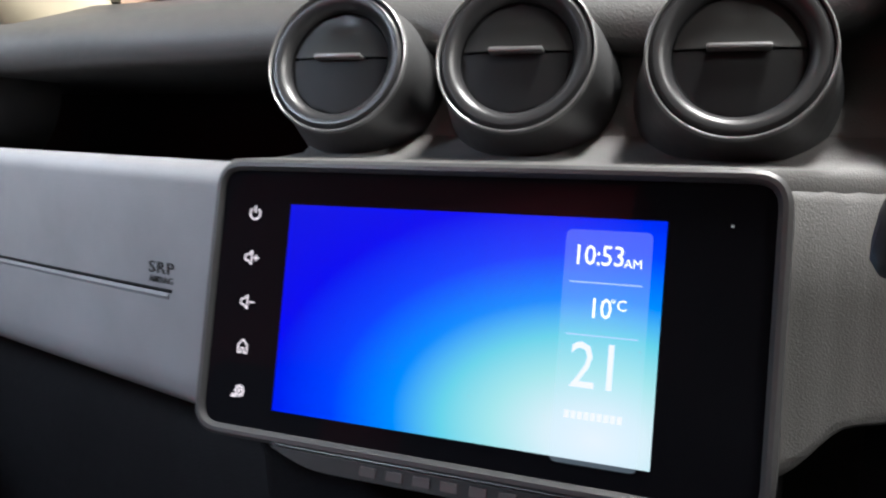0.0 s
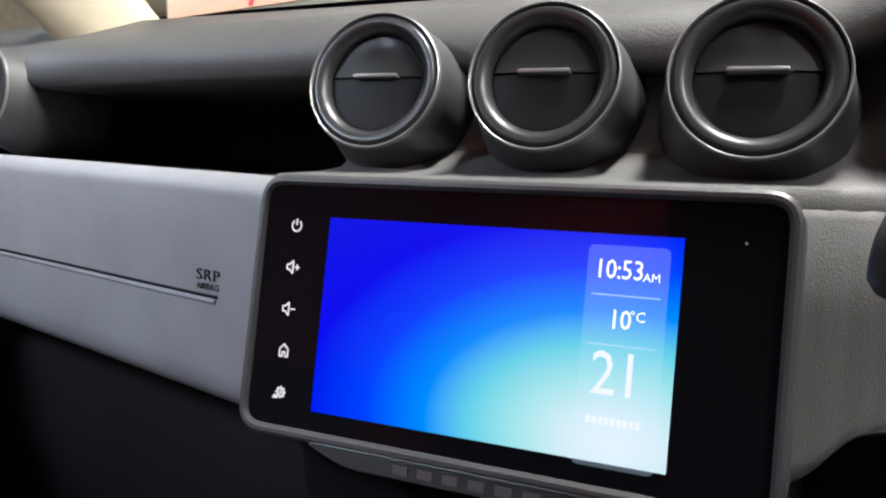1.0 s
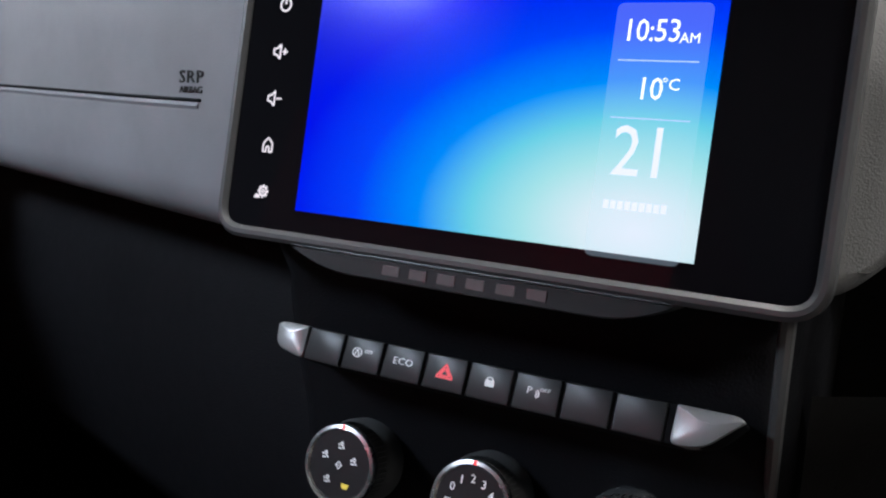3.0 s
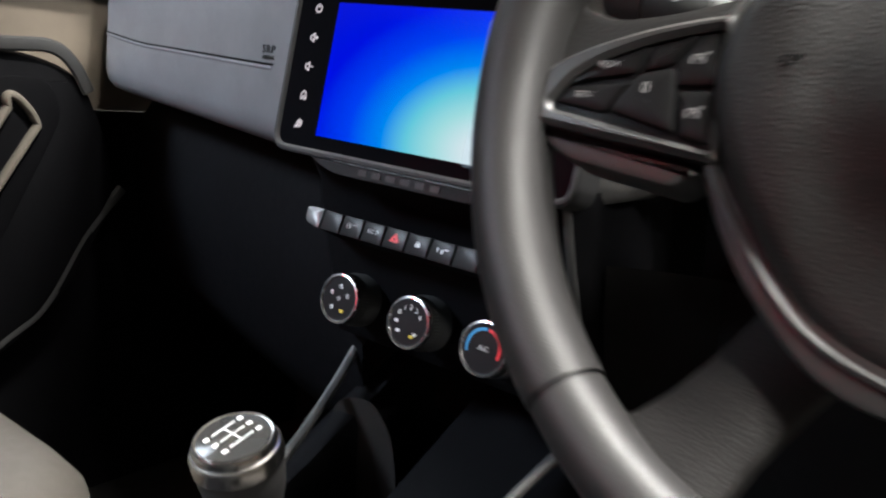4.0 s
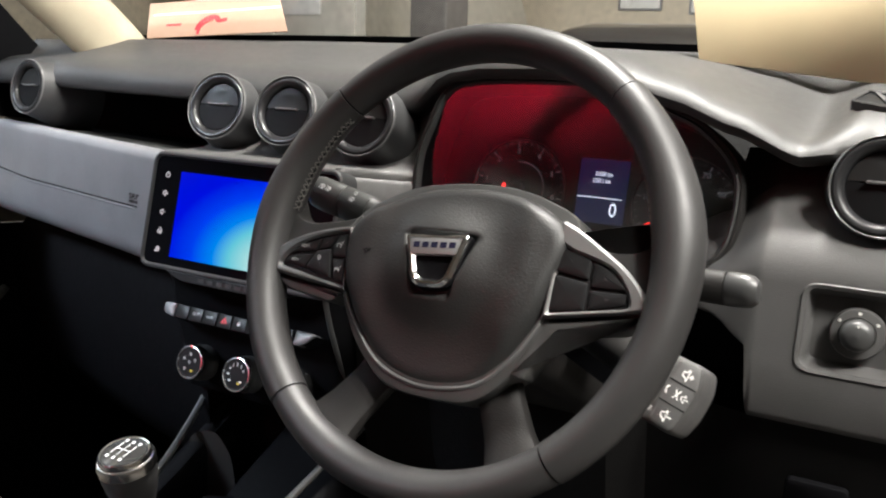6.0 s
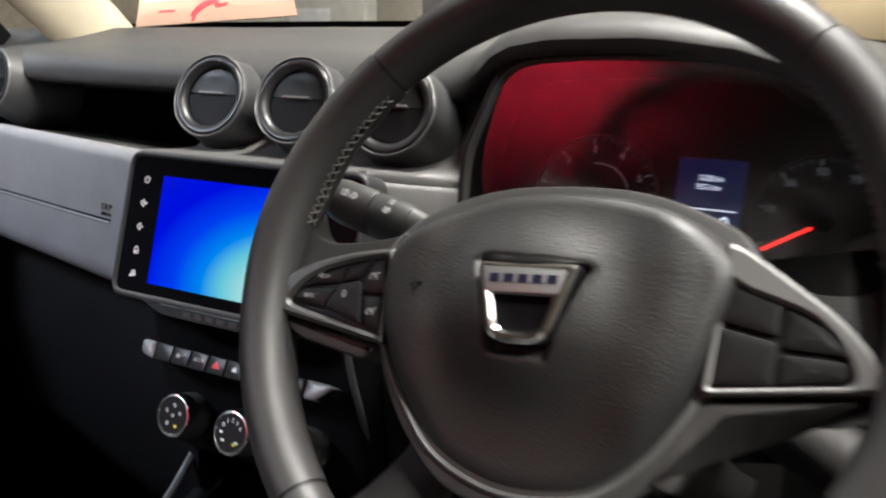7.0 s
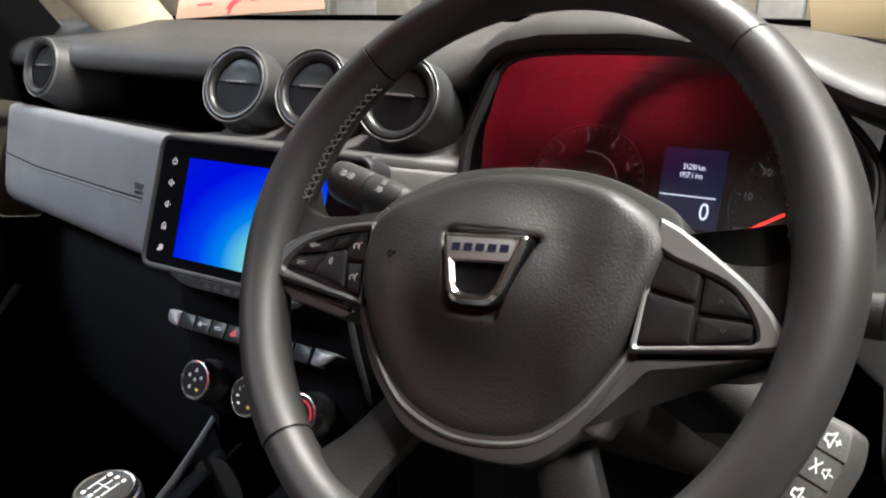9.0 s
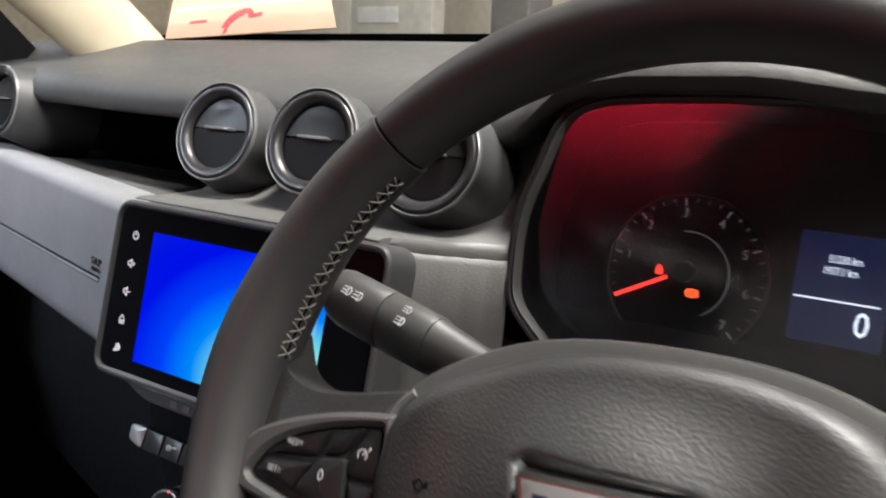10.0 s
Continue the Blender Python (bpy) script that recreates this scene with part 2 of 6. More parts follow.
def rounded(points, radius, steps=5):
    """Closed outline with its corners rounded; radius is one number or one for each corner."""
    out, n = [], len(points)
    for i in range(n):
        a, b, c = (Vector(points[k % n][:2]) for k in (i - 1, i, i + 1))
        r = radius[i] if isinstance(radius, (list, tuple)) else radius
        u, v = a - b, c - b
        r = min(r, 0.49 * u.length, 0.49 * v.length)
        p, q = b + u.normalized() * r, b + v.normalized() * r
        for k in range(steps + 1):
            t = k / steps
            out.append(p * (1 - t) ** 2 + b * 2 * t * (1 - t) + q * t * t)
    return out


def box2(w, h, r, x=0.0, y=0.0, steps=5):
    return rounded([(x - w / 2, y - h / 2), (x + w / 2, y - h / 2), (x + w / 2, y + h / 2), (x - w / 2, y + h / 2)], r, steps)


def inset(outline, d):
    """The outline moved inwards by d (counter-clockwise outline)."""
    n, out = len(outline), []
    for i in range(n):
        a, b, c = outline[i - 1], outline[i], outline[(i + 1) % n]
        t = c - a
        nrm = Vector((-t.y, t.x))
        out.append(b + (nrm.normalized() * d if nrm.length > 1e-9 else Vector((0, 0))))
    return out


def plate(bm, outline, z0, z1, bevel=0.001, dome=0.0):
    """Slab from z0 up to z1 on an outline, with a bevelled top edge and an optional domed top."""
    at = lambda o, z: [Vector((p.x, p.y, z)) for p in o]
    b = bevel
    rings = [at(outline, z0), at(outline, z1 - b), at(inset(outline, b * 0.3), z1 - b * 0.3), at(inset(outline, b), z1)]
    c = sum((p for p in outline), Vector((0, 0))) / len(outline)
    if dome:
        for k in (0.75, 0.5, 0.25):
            rings.append([Vector((c.x + (p.x - c.x) * k, c.y + (p.y - c.y) * k, z1 + dome * (1 - k * k))) for p in inset(outline, b)])
    loft(bm, rings, True, True, True)


def frame_plate(bm, outer, inner, z0, z1, bevel=0.001):
    """Ring-shaped slab between two outlines of equal count."""
    at = lambda o, z: [Vector((p.x, p.y, z)) for p in o]
    loft(bm, [at(inner, z0), at(inner, z1 - bevel), at(inset(inner, -bevel), z1), at(inset(outer, bevel), z1), at(outer, z1 - bevel), at(outer, z0), at(inner, z0)], True)


def sweep(bm, path, section, closed=False, caps=True, up=Vector((0, 0, 1))):
    """Sweep a section (list of 2D, or a function of 0..1 giving one) along 3D points."""
    rings, n = [], len(path)
    for i, p in enumerate(path):
        a = path[(i - 1) % n] if closed or i else path[0]
        b = path[(i + 1) % n] if closed or i < n - 1 else path[-1]
        t = (Vector(b) - Vector(a)).normalized()
        s = t.cross(up)
        s = s.normalized() if s.length > 1e-6 else Vector((1, 0, 0))
        w = s.cross(t)
        sec = section(i / (n - 1)) if callable(section) else section
        rings.append([Vector(p) + s * q[0] + w * q[1] for q in sec])
    if closed:
        rings.append(rings[0])
        vs = [[bm.verts.new(p) for p in r] for r in rings[:-1]]
        vs.append(vs[0])
        m = len(vs[0])
        for a, b in zip(vs, vs[1:]):
            for i in range(m):
                j = (i + 1) % m
                bm.faces.new((a[i], a[j], b[j], b[i]))
    else:
        loft(bm, rings, True, caps, caps)


def circle2(r, n=12, ry=None):
    return [(r * math.cos(2 * math.pi * i / n), (ry or r) * math.sin(2 * math.pi * i / n)) for i in range(n)]


def curve_pts(points, n=24):
    """Smooth run of points through the given ones (Catmull-Rom)."""
    P = [Vector(p) for p in points]
    P = [2 * P[0] - P[1], *P, 2 * P[-1] - P[-2]]
    out, seg = [], len(P) - 3
    for k in range(n + 1):
        s = min(k * seg / n, seg - 1e-9)
        i, t = int(s), s - int(s)
        a, b, c, d = P[i:i + 4]
        out.append(0.5 * (2 * b + (c - a) * t + (2 * a - 5 * b + 4 * c - d) * t * t + (3 * b - a - 3 * c + d) * t ** 3))
    return out


def interp(x, table):
    """Linear table lookup that eases between rows."""
    if x <= table[0][0]:
        return table[0][1]
    for (x0, y0), (x1, y1) in zip(table, table[1:]):
        if x <= x1:
            t = (x - x0) / (x1 - x0)
            t = t * t * (3 - 2 * t) * 0.5 + t * 0.5
            return y0 + (y1 - y0) * t
    return table[-1][1]


def poly(bm, pts, z=0.0, depth=0.0002):
    """Small flat raised shape."""
    o = [Vector((p[0], p[1])) for p in pts]
    area2 = sum(a.x * b.y - b.x * a.y for a, b in zip(o, o[1:] + o[:1]))
    if area2 < 0:
        o = o[::-1]
    loft(bm, [[Vector((p.x, p.y, z)) for p in o], [Vector((p.x, p.y, z + depth)) for p in o]], True, True, True)


def arc(bm, cx, cy, r, width, a0=0, a1=360, z=0.0, n=20, depth=0.0002):
    pts = []
    full = abs(a1 - a0) >= 360
    at = lambda rr, zz: [Vector((cx + rr * math.cos(radians(a0 + (a1 - a0) * i / n)), cy + rr * math.sin(radians(a0 + (a1 - a0) * i / n)), zz)) for i in range(n if full else n + 1)]
    q = [at(r - width / 2, z), at(r - width / 2, z + depth), at(r + width / 2, z + depth), at(r + width / 2, z)]
    if full:
        loft(bm, q, True)
    else:
        rings = [list(x) for x in zip(*q)]
        loft(bm, rings, True, True, True)


def bar(bm, x0, y0, x1, y1, w, z=0.0, depth=0.0002):
    a, b = Vector((x0, y0)), Vector((x1, y1))
    d = (b - a).normalized()
    s = Vector((-d.y, d.x)) * w / 2
    poly(bm, [a - s, b - s, b + s, a + s], z, depth)


def letters(body, size, name, material, parent, m, depth=0.0002, spacing=1.0, width=1.0, label=""):
    """Built-in font as a thin mesh part, centred on m."""
    cu = bpy.data.curves.new(name, "FONT")
    cu.body, cu.size, cu.extrude, cu.align_x, cu.align_y, cu.space_character, cu.resolution_u = body, size, depth, "CENTER", "CENTER", spacing, 2
    tmp = bpy.data.objects.new(name, cu)
    scene.collection.objects.link(tmp)
    me = bpy.data.meshes.new_from_object(tmp.evaluated_get(bpy.context.evaluated_depsgraph_get()))
    bpy.data.objects.remove(tmp)
    bpy.data.curves.remove(cu)
    me.materials.clear()
    me.materials.append(material)
    ob = new(name, me)
    ob.parent = parent
    ob.matrix_basis = m @ Matrix.Diagonal((width, 1, 1, 1))
    if label:
        ob["label"] = label
    return ob


def grid_surface(bm, fn, us, vs_):
    loft(bm, [[Vector(fn(u, v)) for v in vs_] for u in us], False)


def span(a, b, n):
    return [a + (b - a) * i / n for i in range(n + 1)]


# ---- garage round the car ----
def slab(bm, x0, x1, y0, y1, z0, z1):
    v = [bm.verts.new(p) for p in ((x0, y0, z0), (x1, y0, z0), (x1, y1, z0), (x0, y1, z0), (x0, y0, z1), (x1, y0, z1), (x1, y1, z1), (x0, y1, z1))]
    for f in ((0, 3, 2, 1), (4, 5, 6, 7), (0, 1, 5, 4), (1, 2, 6, 5), (2, 3, 7, 6), (3, 0, 4, 7)):
        bm.faces.new([v[i] for i in f])


def setting(name, bm, material, label, category):
    ob = part(name, bm, material, None)
    return tagged(ob, label, category, "", "structure")


bm = bmesh.new()
slab(bm, -7, 7, -7, 9, -0.2, 0.0)
setting("ground", bm, M_CONCRETE, "grey concrete garage floor under the cars", "floor")
for nm, b in (("wall_north", (-7, 7, 9, 9.2, 0, 3)), ("wall_south", (-7, 7, -7.2, -7, 0, 3)), ("wall_west", (-7.2, -7, -7, 9, 0, 3)), ("wall_east", (7, 7.2, -7, 9, 0, 3))):
    bm = bmesh.new()
    slab(bm, *b)
    # south wall is out of view and darkened for the reflections
    setting(nm, bm, M_DARKWALL if nm == "wall_south" else M_WALLPAINT, "unseen garage wall coloured dark to keep reflections dark" if nm == "wall_south" else "cream painted garage wall", "wall")
bm = bmesh.new()
slab(bm, -7, 7, -7, 9, 3.0, 3.2)
setting("ceiling", bm, M_WALLPAINT, "cream painted garage ceiling with strip lights", "ceiling")


def strip_light(x, y, length, along_y):
    ob = new("added_ceiling_light")
    ob.matrix_world = pose(x, y, 3.0, 0, 0, 90 if along_y else 0)
    tagged(ob, "unseen added strip light with white tray under the ceiling", "ceiling light", "garage strip lights")
    bm = bmesh.new()
    plate(bm, box2(length, 0.16, 0.01), -0.07, -0.0, 0.004)
    part("tray", bm, M_PLATE, ob)
    bm = bmesh.new()
    slab(bm, -length / 2 + 0.02, length / 2 - 0.02, -0.05, 0.05, -0.1, -0.072)
    part("diffuser", bm, M_LAMP, ob, "glowing warm white diffuser")


# fixtures added to go with the lamps, all out of view
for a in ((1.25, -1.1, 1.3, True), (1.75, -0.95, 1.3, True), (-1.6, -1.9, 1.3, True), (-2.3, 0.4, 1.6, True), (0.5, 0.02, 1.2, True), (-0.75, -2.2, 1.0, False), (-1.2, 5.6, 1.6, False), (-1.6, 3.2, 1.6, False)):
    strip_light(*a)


def parked_car(name, m, paint, label, length=4.2, width=1.76, height=1.5, plate_bar=True):
    """Plain parked car: body shell with cabin, windows, wheels, lamps and plate. Local y is its front."""
    ob = new(name)
    ob.matrix_world = m
    tagged(ob, label, "car")
    L, W, H = length, width, height
    # side outline from front bumper over bonnet, roof and tail
    top = [(L / 2, 0.45), (L / 2 - 0.05, 0.68), (L / 2 - 0.25, 0.82), (L / 2 - 1.0, 0.95), (L / 2 - 1.75, H - 0.05), (L / 2 - 2.4, H), (-L / 2 + 0.9, H - 0.06), (-L / 2 + 0.2, 1.0), (-L / 2 + 0.02, 0.85), (-L / 2, 0.45)]
    rings = []
    for y, z in curve_pts([(0, y, z) for y, z in top], 40) and [(p.y, p.z) for p in curve_pts([(0, y, z) for y, z in top], 40)]:
        narrow = 0.0 if z < 0.95 else (z - 0.95) * 0.32
        w = W / 2 - narrow
        rings.append([Vector((-w * 0.94, y, 0.28)), Vector((-W / 2, y, 0.55)), Vector((-W / 2 + narrow * 0.2, y, min(z, 0.92))), Vector((-w, y, z - 0.03)), Vector((-w * 0.8, y, z)), Vector((w * 0.8, y, z)), Vector((w, y, z - 0.03)), Vector((W / 2 - narrow * 0.2, y, min(z, 0.92))), Vector((W / 2, y, 0.55)), Vector((w * 0.94, y, 0.28))])
    bm = bmesh.new()
    loft(bm, rings, True, True, True)
    part("body", bm, paint, ob, "", 40)
    for s in (-1, 1):
        bm = bmesh.new()
        pts = [(L / 2 - 1.15, 0.97), (L / 2 - 1.8, H - 0.12), (-L / 2 + 1.0, H - 0.14), (-L / 2 + 0.45, 1.0)]
        vs = []
        for k in (0.0, 0.012):
            vs.append([Vector((s * (W / 2 + 0.004 + k - (z - 0.95) * 0.32), y, z)) for y, z in pts])
        loft(bm, vs, True, True, True)
        part("side_window", bm, M_DARKWINDOW, ob, "dark tinted side glass")
    for y0, z0, y1, z1, nm in ((L / 2 - 1.08, 0.99, L / 2 - 1.72, H - 0.1, "windscreen"), (-L / 2 + 0.28, 1.04, -L / 2 + 0.85, H - 0.12, "rear_window")):
        bm = bmesh.new()
        up = 0.02
        loft(bm, [[Vector((x, y0, z0 + up)) for x in (-W * 0.42, W * 0.42)] + [Vector((x, y1, z1 + up)) for x in (W * 0.36, -W * 0.36)], [Vector((x, y0, z0 + up + 0.01)) for x in (-W * 0.42, W * 0.42)] + [Vector((x, y1, z1 + up + 0.01)) for x in (W * 0.36, -W * 0.36)]], True, True, True)
        part(nm, bm, M_DARKWINDOW, ob, "dark glass")
    for s in (-1, 1):
        for y in (L / 2 - 0.85, -L / 2 + 0.8):
            bm = bmesh.new()
            q = pose(s * (W / 2 - 0.1), y, 0.31, 0, 90 * s)
            lathe(bm, [(0.19, -0.09), (0.3, -0.09), (0.315, -0.05), (0.315, 0.08), (0.3, 0.11), (0.2, 0.11)], 28, True, q)
            wheel = part("wheel", bm, M_TYRE, ob)
            bm = bmesh.new()
            lathe(bm, [(0.03, 0.11), (0.06, 0.115), (0.17, 0.1), (0.195, 0.118)], 24, True, q)
            part("rim", bm, M_SATIN, wheel)
        bm = bmesh.new()
        plate(bm, box2(0.34, 0.14, 0.04), 0.0, 0.03, 0.01)
        bm.transform(pose(s * W * 0.34, L / 2 - 0.03, 0.72, 90, 0, 180))
        part("headlight", bm, M_CHROME, ob)
        bm = bmesh.new()
        plate(bm, box2(0.16, 0.3, 0.03), 0.0, 0.03, 0.01)
        bm.transform(pose(s * W * 0.43, -L / 2 + 0.02, 0.92, 90, 0, 0))
        part("tail_light", bm, M_RED_LENS, ob, "red tail light")
    if plate_bar:
        for y, rz in ((L / 2 + 0.005, 180), (-L / 2 - 0.005, 0)):
            bm = bmesh.new()
            plate(bm, box2(0.52, 0.11, 0.01), 0.0, 0.012, 0.003)
            bm.transform(pose(0, y, 0.55 if rz else 0.8, 90, 0, rz))
            part("number_plate", bm, M_PLATE, ob, "blank white plate")
    return ob


M_RED_LENS = mat("red_lamp_lens", (0.6, 0.02, 0.02), 0.2, coat=0.5)
parked_car("hatchback", pose(-2.85, 0.0, 0, 0, 0, 0), M_SILVERPAINT, "silver hatchback with red tail lights parked alongside", 4.2, 1.8, 1.52)


def panel_van(m, paint, label, glazed=False):
    """Tall van, its rear doors towards local -y."""
    ob = new("panel_van")
    ob.matrix_world = m
    tagged(ob, label, "van")
    prof = [(4.6, 0.35), (4.62, 0.75), (4.4, 0.95), (3.75, 1.12), (3.1, 1.98), (2.8, 2.22), (0.1, 2.3), (0.0, 2.2), (0.0, 0.35)]
    bm = bmesh.new()
    o = rounded(prof, 0.08, 3)
    rings = []
    for x, ins in ((-0.93, 0.06), (-0.95, 0.02), (-0.95, 0.0), (0.95, 0.0), (0.95, 0.02), (0.93, 0.06)):
        rings.append([Vector((x, p.x, p.y)) for p in inset(o, ins)])
    loft(bm, rings, True, True, True)
    part("body", bm, paint, ob, "", 40)
    for s in (-1, 1):
        bm = bmesh.new()
        plate(bm, box2(0.84, 1.62, 0.05, s * 0.435, 1.33), 0.0, 0.025, 0.01)
        bm.transform(axes((0, 0, 0), (1, 0, 0), (0, 0, 1), (0, -1, 0)))
        d = part("rear_door", bm, paint, ob)
        bm = bmesh.new()
        plate(bm, box2(0.03, 0.14, 0.008, s * 0.05, 1.0), 0.025, 0.045, 0.006)
        bm.transform(axes((0, 0, 0), (1, 0, 0), (0, 0, 1), (0, -1, 0)))
        part("handle", bm, M_DARK, d)
        # black panes added to break up the red seen in the cluster lens
        if glazed:
            bm = bmesh.new()
            plate(bm, box2(0.6, 0.58, 0.05, s * 0.48, 1.05), 0.024, 0.03, 0.002)
            bm.transform(axes((0, 0, 0), (1, 0, 0), (0, 0, 1), (0, -1, 0)))
            part("dark_pane", bm, M_GLASS, d, "black pane that breaks up the red reflection")
        bm = bmesh.new()
        plate(bm, box2(0.07, 0.32, 0.02, s * 0.905, 0.95), 0.0, 0.03, 0.008)
        bm.transform(axes((0, 0, 0), (1, 0, 0), (0, 0, 1), (0, -1, 0)))
        part("tail_light", bm, M_RED_LENS, ob)
        for y in (0.85, 3.75):
            bm = bmesh.new()
            lathe(bm, [(0.19, -0.09), (0.31, -0.09), (0.33, -0.05), (0.33, 0.08), (0.31, 0.11), (0.2, 0.11)], 28, True, pose(s * 0.86, y, 0.33, 0, 90 * s))
            part("wheel", bm, M_TYRE, ob)
    bm = bmesh.new()
    plate(bm, box2(1.84, 0.16, 0.04, 0, 0.42), 0.0, 0.07, 0.02)
    bm.transform(axes((0, 0, 0), (1, 0, 0), (0, 0, 1), (0, -1, 0)))
    part("bumper", bm, M_DARK, ob)
    return ob


# unseen van, added only as the source of the lens's red reflection
panel_van(pose(-1.45, -2.75, 0, 0, 0, 180), M_REDPAINT, "unseen red panel van added to give the cluster its red reflection", True)
grey_van = panel_van(pose(-4.4, 5.4, 0), M_WHITEPAINT, "cream white panel van with blank plate on its doors")
bm = bmesh.new()
plate(bm, box2(0.42, 0.13, 0.01, 0.3, 1.52), 0.026, 0.04, 0.003)
bm.transform(axes((0, 0, 0), (1, 0, 0), (0, 0, 1), (0, -1, 0)))
part("number_plate", bm, M_PLATE, grey_van, "blank white plate")
bm = bmesh.new()
plate(bm, box2(0.34, 0.4, 0.03), 0.0, 3.0, 0.01)
bm.transform(pose(-2.85, 5.6, 0))
setting("pillar", bm, M_CONCRETE, "grey concrete garage pillar", "pillar")
# added plates on the wall, in place of pale plates on a car ahead
for x, z in ((-2.15, 1.82), (-1.35, 1.78)):
    sign = new("plate_stand_in")
    sign.matrix_world = pose(x, 9.0, z, 90)
    tagged(sign, "blank white plate on the garage wall standing in for car plates", "sign", "wall signs")
    bm = bmesh.new()
    plate(bm, box2(0.46, 0.24, 0.015), 0.0, 0.02, 0.004)
    part("sheet", bm, M_PLATE, sign)
    bm = bmesh.new()
    frame_plate(bm, box2(0.5, 0.28, 0.02), box2(0.45, 0.23, 0.015), 0.0, 0.026, 0.004)
    part("border", bm, M_GREYTRIM, sign)
parked_car("estate_car", pose(-1.0, 5.9, 0, 0, 0, 176), M_DARKPAINT, "dark grey car with white plate parked ahead", 4.3, 1.78, 1.42)
parked_car("saloon_car", pose(1.5, 5.3, 0, 0, 0, 178), M_SILVERPAINT, "silver car parked ahead on the concrete")


# ---- car shell ----
shell = thing("car_body", "dark car cabin shell with open driver side", "car body", None, "", "structure")
bm = bmesh.new()
slab(bm, -0.8, 0.8, -1.7, 0.75, 0.28, 0.32)
part("floor_pan", bm, M_CARPET, shell, "black carpeted cabin floor")
bm = bmesh.new()
slab(bm, -0.8, 0.8, 0.62, 0.66, 0.32, 1.2)
part("firewall", bm, M_CARPET, shell)
# unseen rear wall, added; its top line is shaped to cut the red reflection
bm = bmesh.new()
loft(bm, [[Vector((x, y, 0.32)), Vector((x, y, z)), Vector((x, y - 0.02, z + 0.02)), Vector((x, y - 0.06, z + 0.02)), Vector((x, y - 0.08, 0.32))] for x, y, z in ((-0.8, -1.7, 0.6), (-0.6, -1.69, 0.63), (-0.5, -1.685, 0.8), (-0.38, -1.68, 1.03), (0.0, -1.67, 1.09), (0.45, -1.68, 1.08), (0.8, -1.7, 1.05))], False)
part("rear_blocker", bm, M_CARPET, shell)
# roof lining, gently crowned; unseen, right edge widened to shade the wheel cover
bm = bmesh.new()
grid_surface(bm, lambda u, v: (u, v, 1.66 - 0.05 * (u / 0.7) ** 2 - 0.05 * ((v + 0.9) / 0.8) ** 2), span(-0.66, 0.735, 12), span(-1.7, -0.28, 12))
ob = part("roof_lining", bm, M_CREAM, shell, "cream cloth roof lining, widened on the right to shade the wheel")
bm = bmesh.new()
grid_surface(bm, lambda u, v: (u, v, 1.7 - 0.05 * (u / 0.7) ** 2 - 0.05 * ((v + 0.9) / 0.8) ** 2), span(-0.67, 0.76, 12), span(-1.75, -0.26, 12))
part("roof_skin", bm, M_DARKPAINT, shell)
# windscreen
WS0, WS1 = (0.41, 1.245), (-0.3, 1.62)


def screen_pt(u, v):
    bow = 1 - (u / 0.7) ** 2
    return (u * (1 - 0.1 * v), WS0[0] + (WS1[0] - WS0[0]) * v + 0.05 * bow * (1 - v), WS0[1] + (WS1[1] - WS0[1]) * v + 0.015 * bow)


bm = bmesh.new()
grid_surface(bm, screen_pt, span(-0.7, 0.7, 14), span(-0.06, 1, 8))
ob = part("windscreen", bm, M_WINDOW, shell, "clear raked windscreen glass", 35, (0, -1, -1))
ob.visible_shadow = False
# black border along the windscreen foot
bm = bmesh.new()
grid_surface(bm, lambda u, v: (Vector(screen_pt(u, v)) + Vector((0, -0.004, -0.004))), span(-0.7, 0.7, 14), span(-0.08, 0.028, 3))
part("windscreen_border", bm, M_DARK, shell, "black ceramic band")
for s in (-1, 1):
    bm = bmesh.new()
    e = 0.0 if s < 0 else 0.09
    base = [(s * (0.6 + e), 0.43, 1.15), (s * (0.608 + e), 0.34, 1.225), (s * (0.612 + e), 0.14, 1.35), (s * (0.6 + e), -0.1, 1.5), (s * (0.57 + e), -0.34, 1.62)]
    sec = [(0.026 * math.cos(a) * (1 + 0.25 * abs(math.cos(a))), 0.058 * math.sin(a)) for a in span(0, 2 * math.pi, 20)[:-1]]
    sweep(bm, curve_pts(base, 16), [(s * a, b) for a, b in sec], False, True, Vector((0, 0.75, 0.66)))
    part("a_pillar", bm, M_CREAM, shell, "cream windscreen pillar trim")

# ---- passenger door ----
door = thing("passenger_door", "closed passenger door with brown-grey card and dark armrest", "car door")
bm = bmesh.new()
grid_surface(bm, lambda u, v: (-0.745 - 0.02 * math.sin(max(0, v - 0.5) * 3), u, v), span(-0.75, 0.62, 14), [0.9, 0.95, 1.02, 1.05, 1.062])
part("door_card", bm, M_DOOR, door, "brown-grey upper door card")
bm = bmesh.new()
grid_surface(bm, lambda u, v: (-0.742 - 0.02 * math.sin(max(0, v - 0.5) * 3), u, v), span(-0.75, 0.62, 14), [0.32, 0.5, 0.7, 0.85, 0.9])
part("lower_door_card", bm, M_DARK, door, "black lower door card")
bm = bmesh.new()
slab(bm, -0.8, -0.742, -0.75, 0.62, 1.062, 1.088)
part("window_sill", bm, M_DOOR, door)
bm = bmesh.new()
grid_surface(bm, lambda u, v: (-0.772 + 0.12 * max(0.0, v - 1.088) ** 1.5, u, v), span(-0.75, 0.185, 6), span(1.08, 1.55, 6))
ob = part("side_window", bm, M_WINDOW, door, "clear door glass", 35, (1, 0, 0))
ob.visible_shadow = False
bm = bmesh.new()
loft(bm, [[Vector((x, 0.2, 1.088)), Vector((x, 0.46, 1.088)), Vector((x, 0.2, 1.3))] for x in (-0.79, -0.755)], True, True, True)
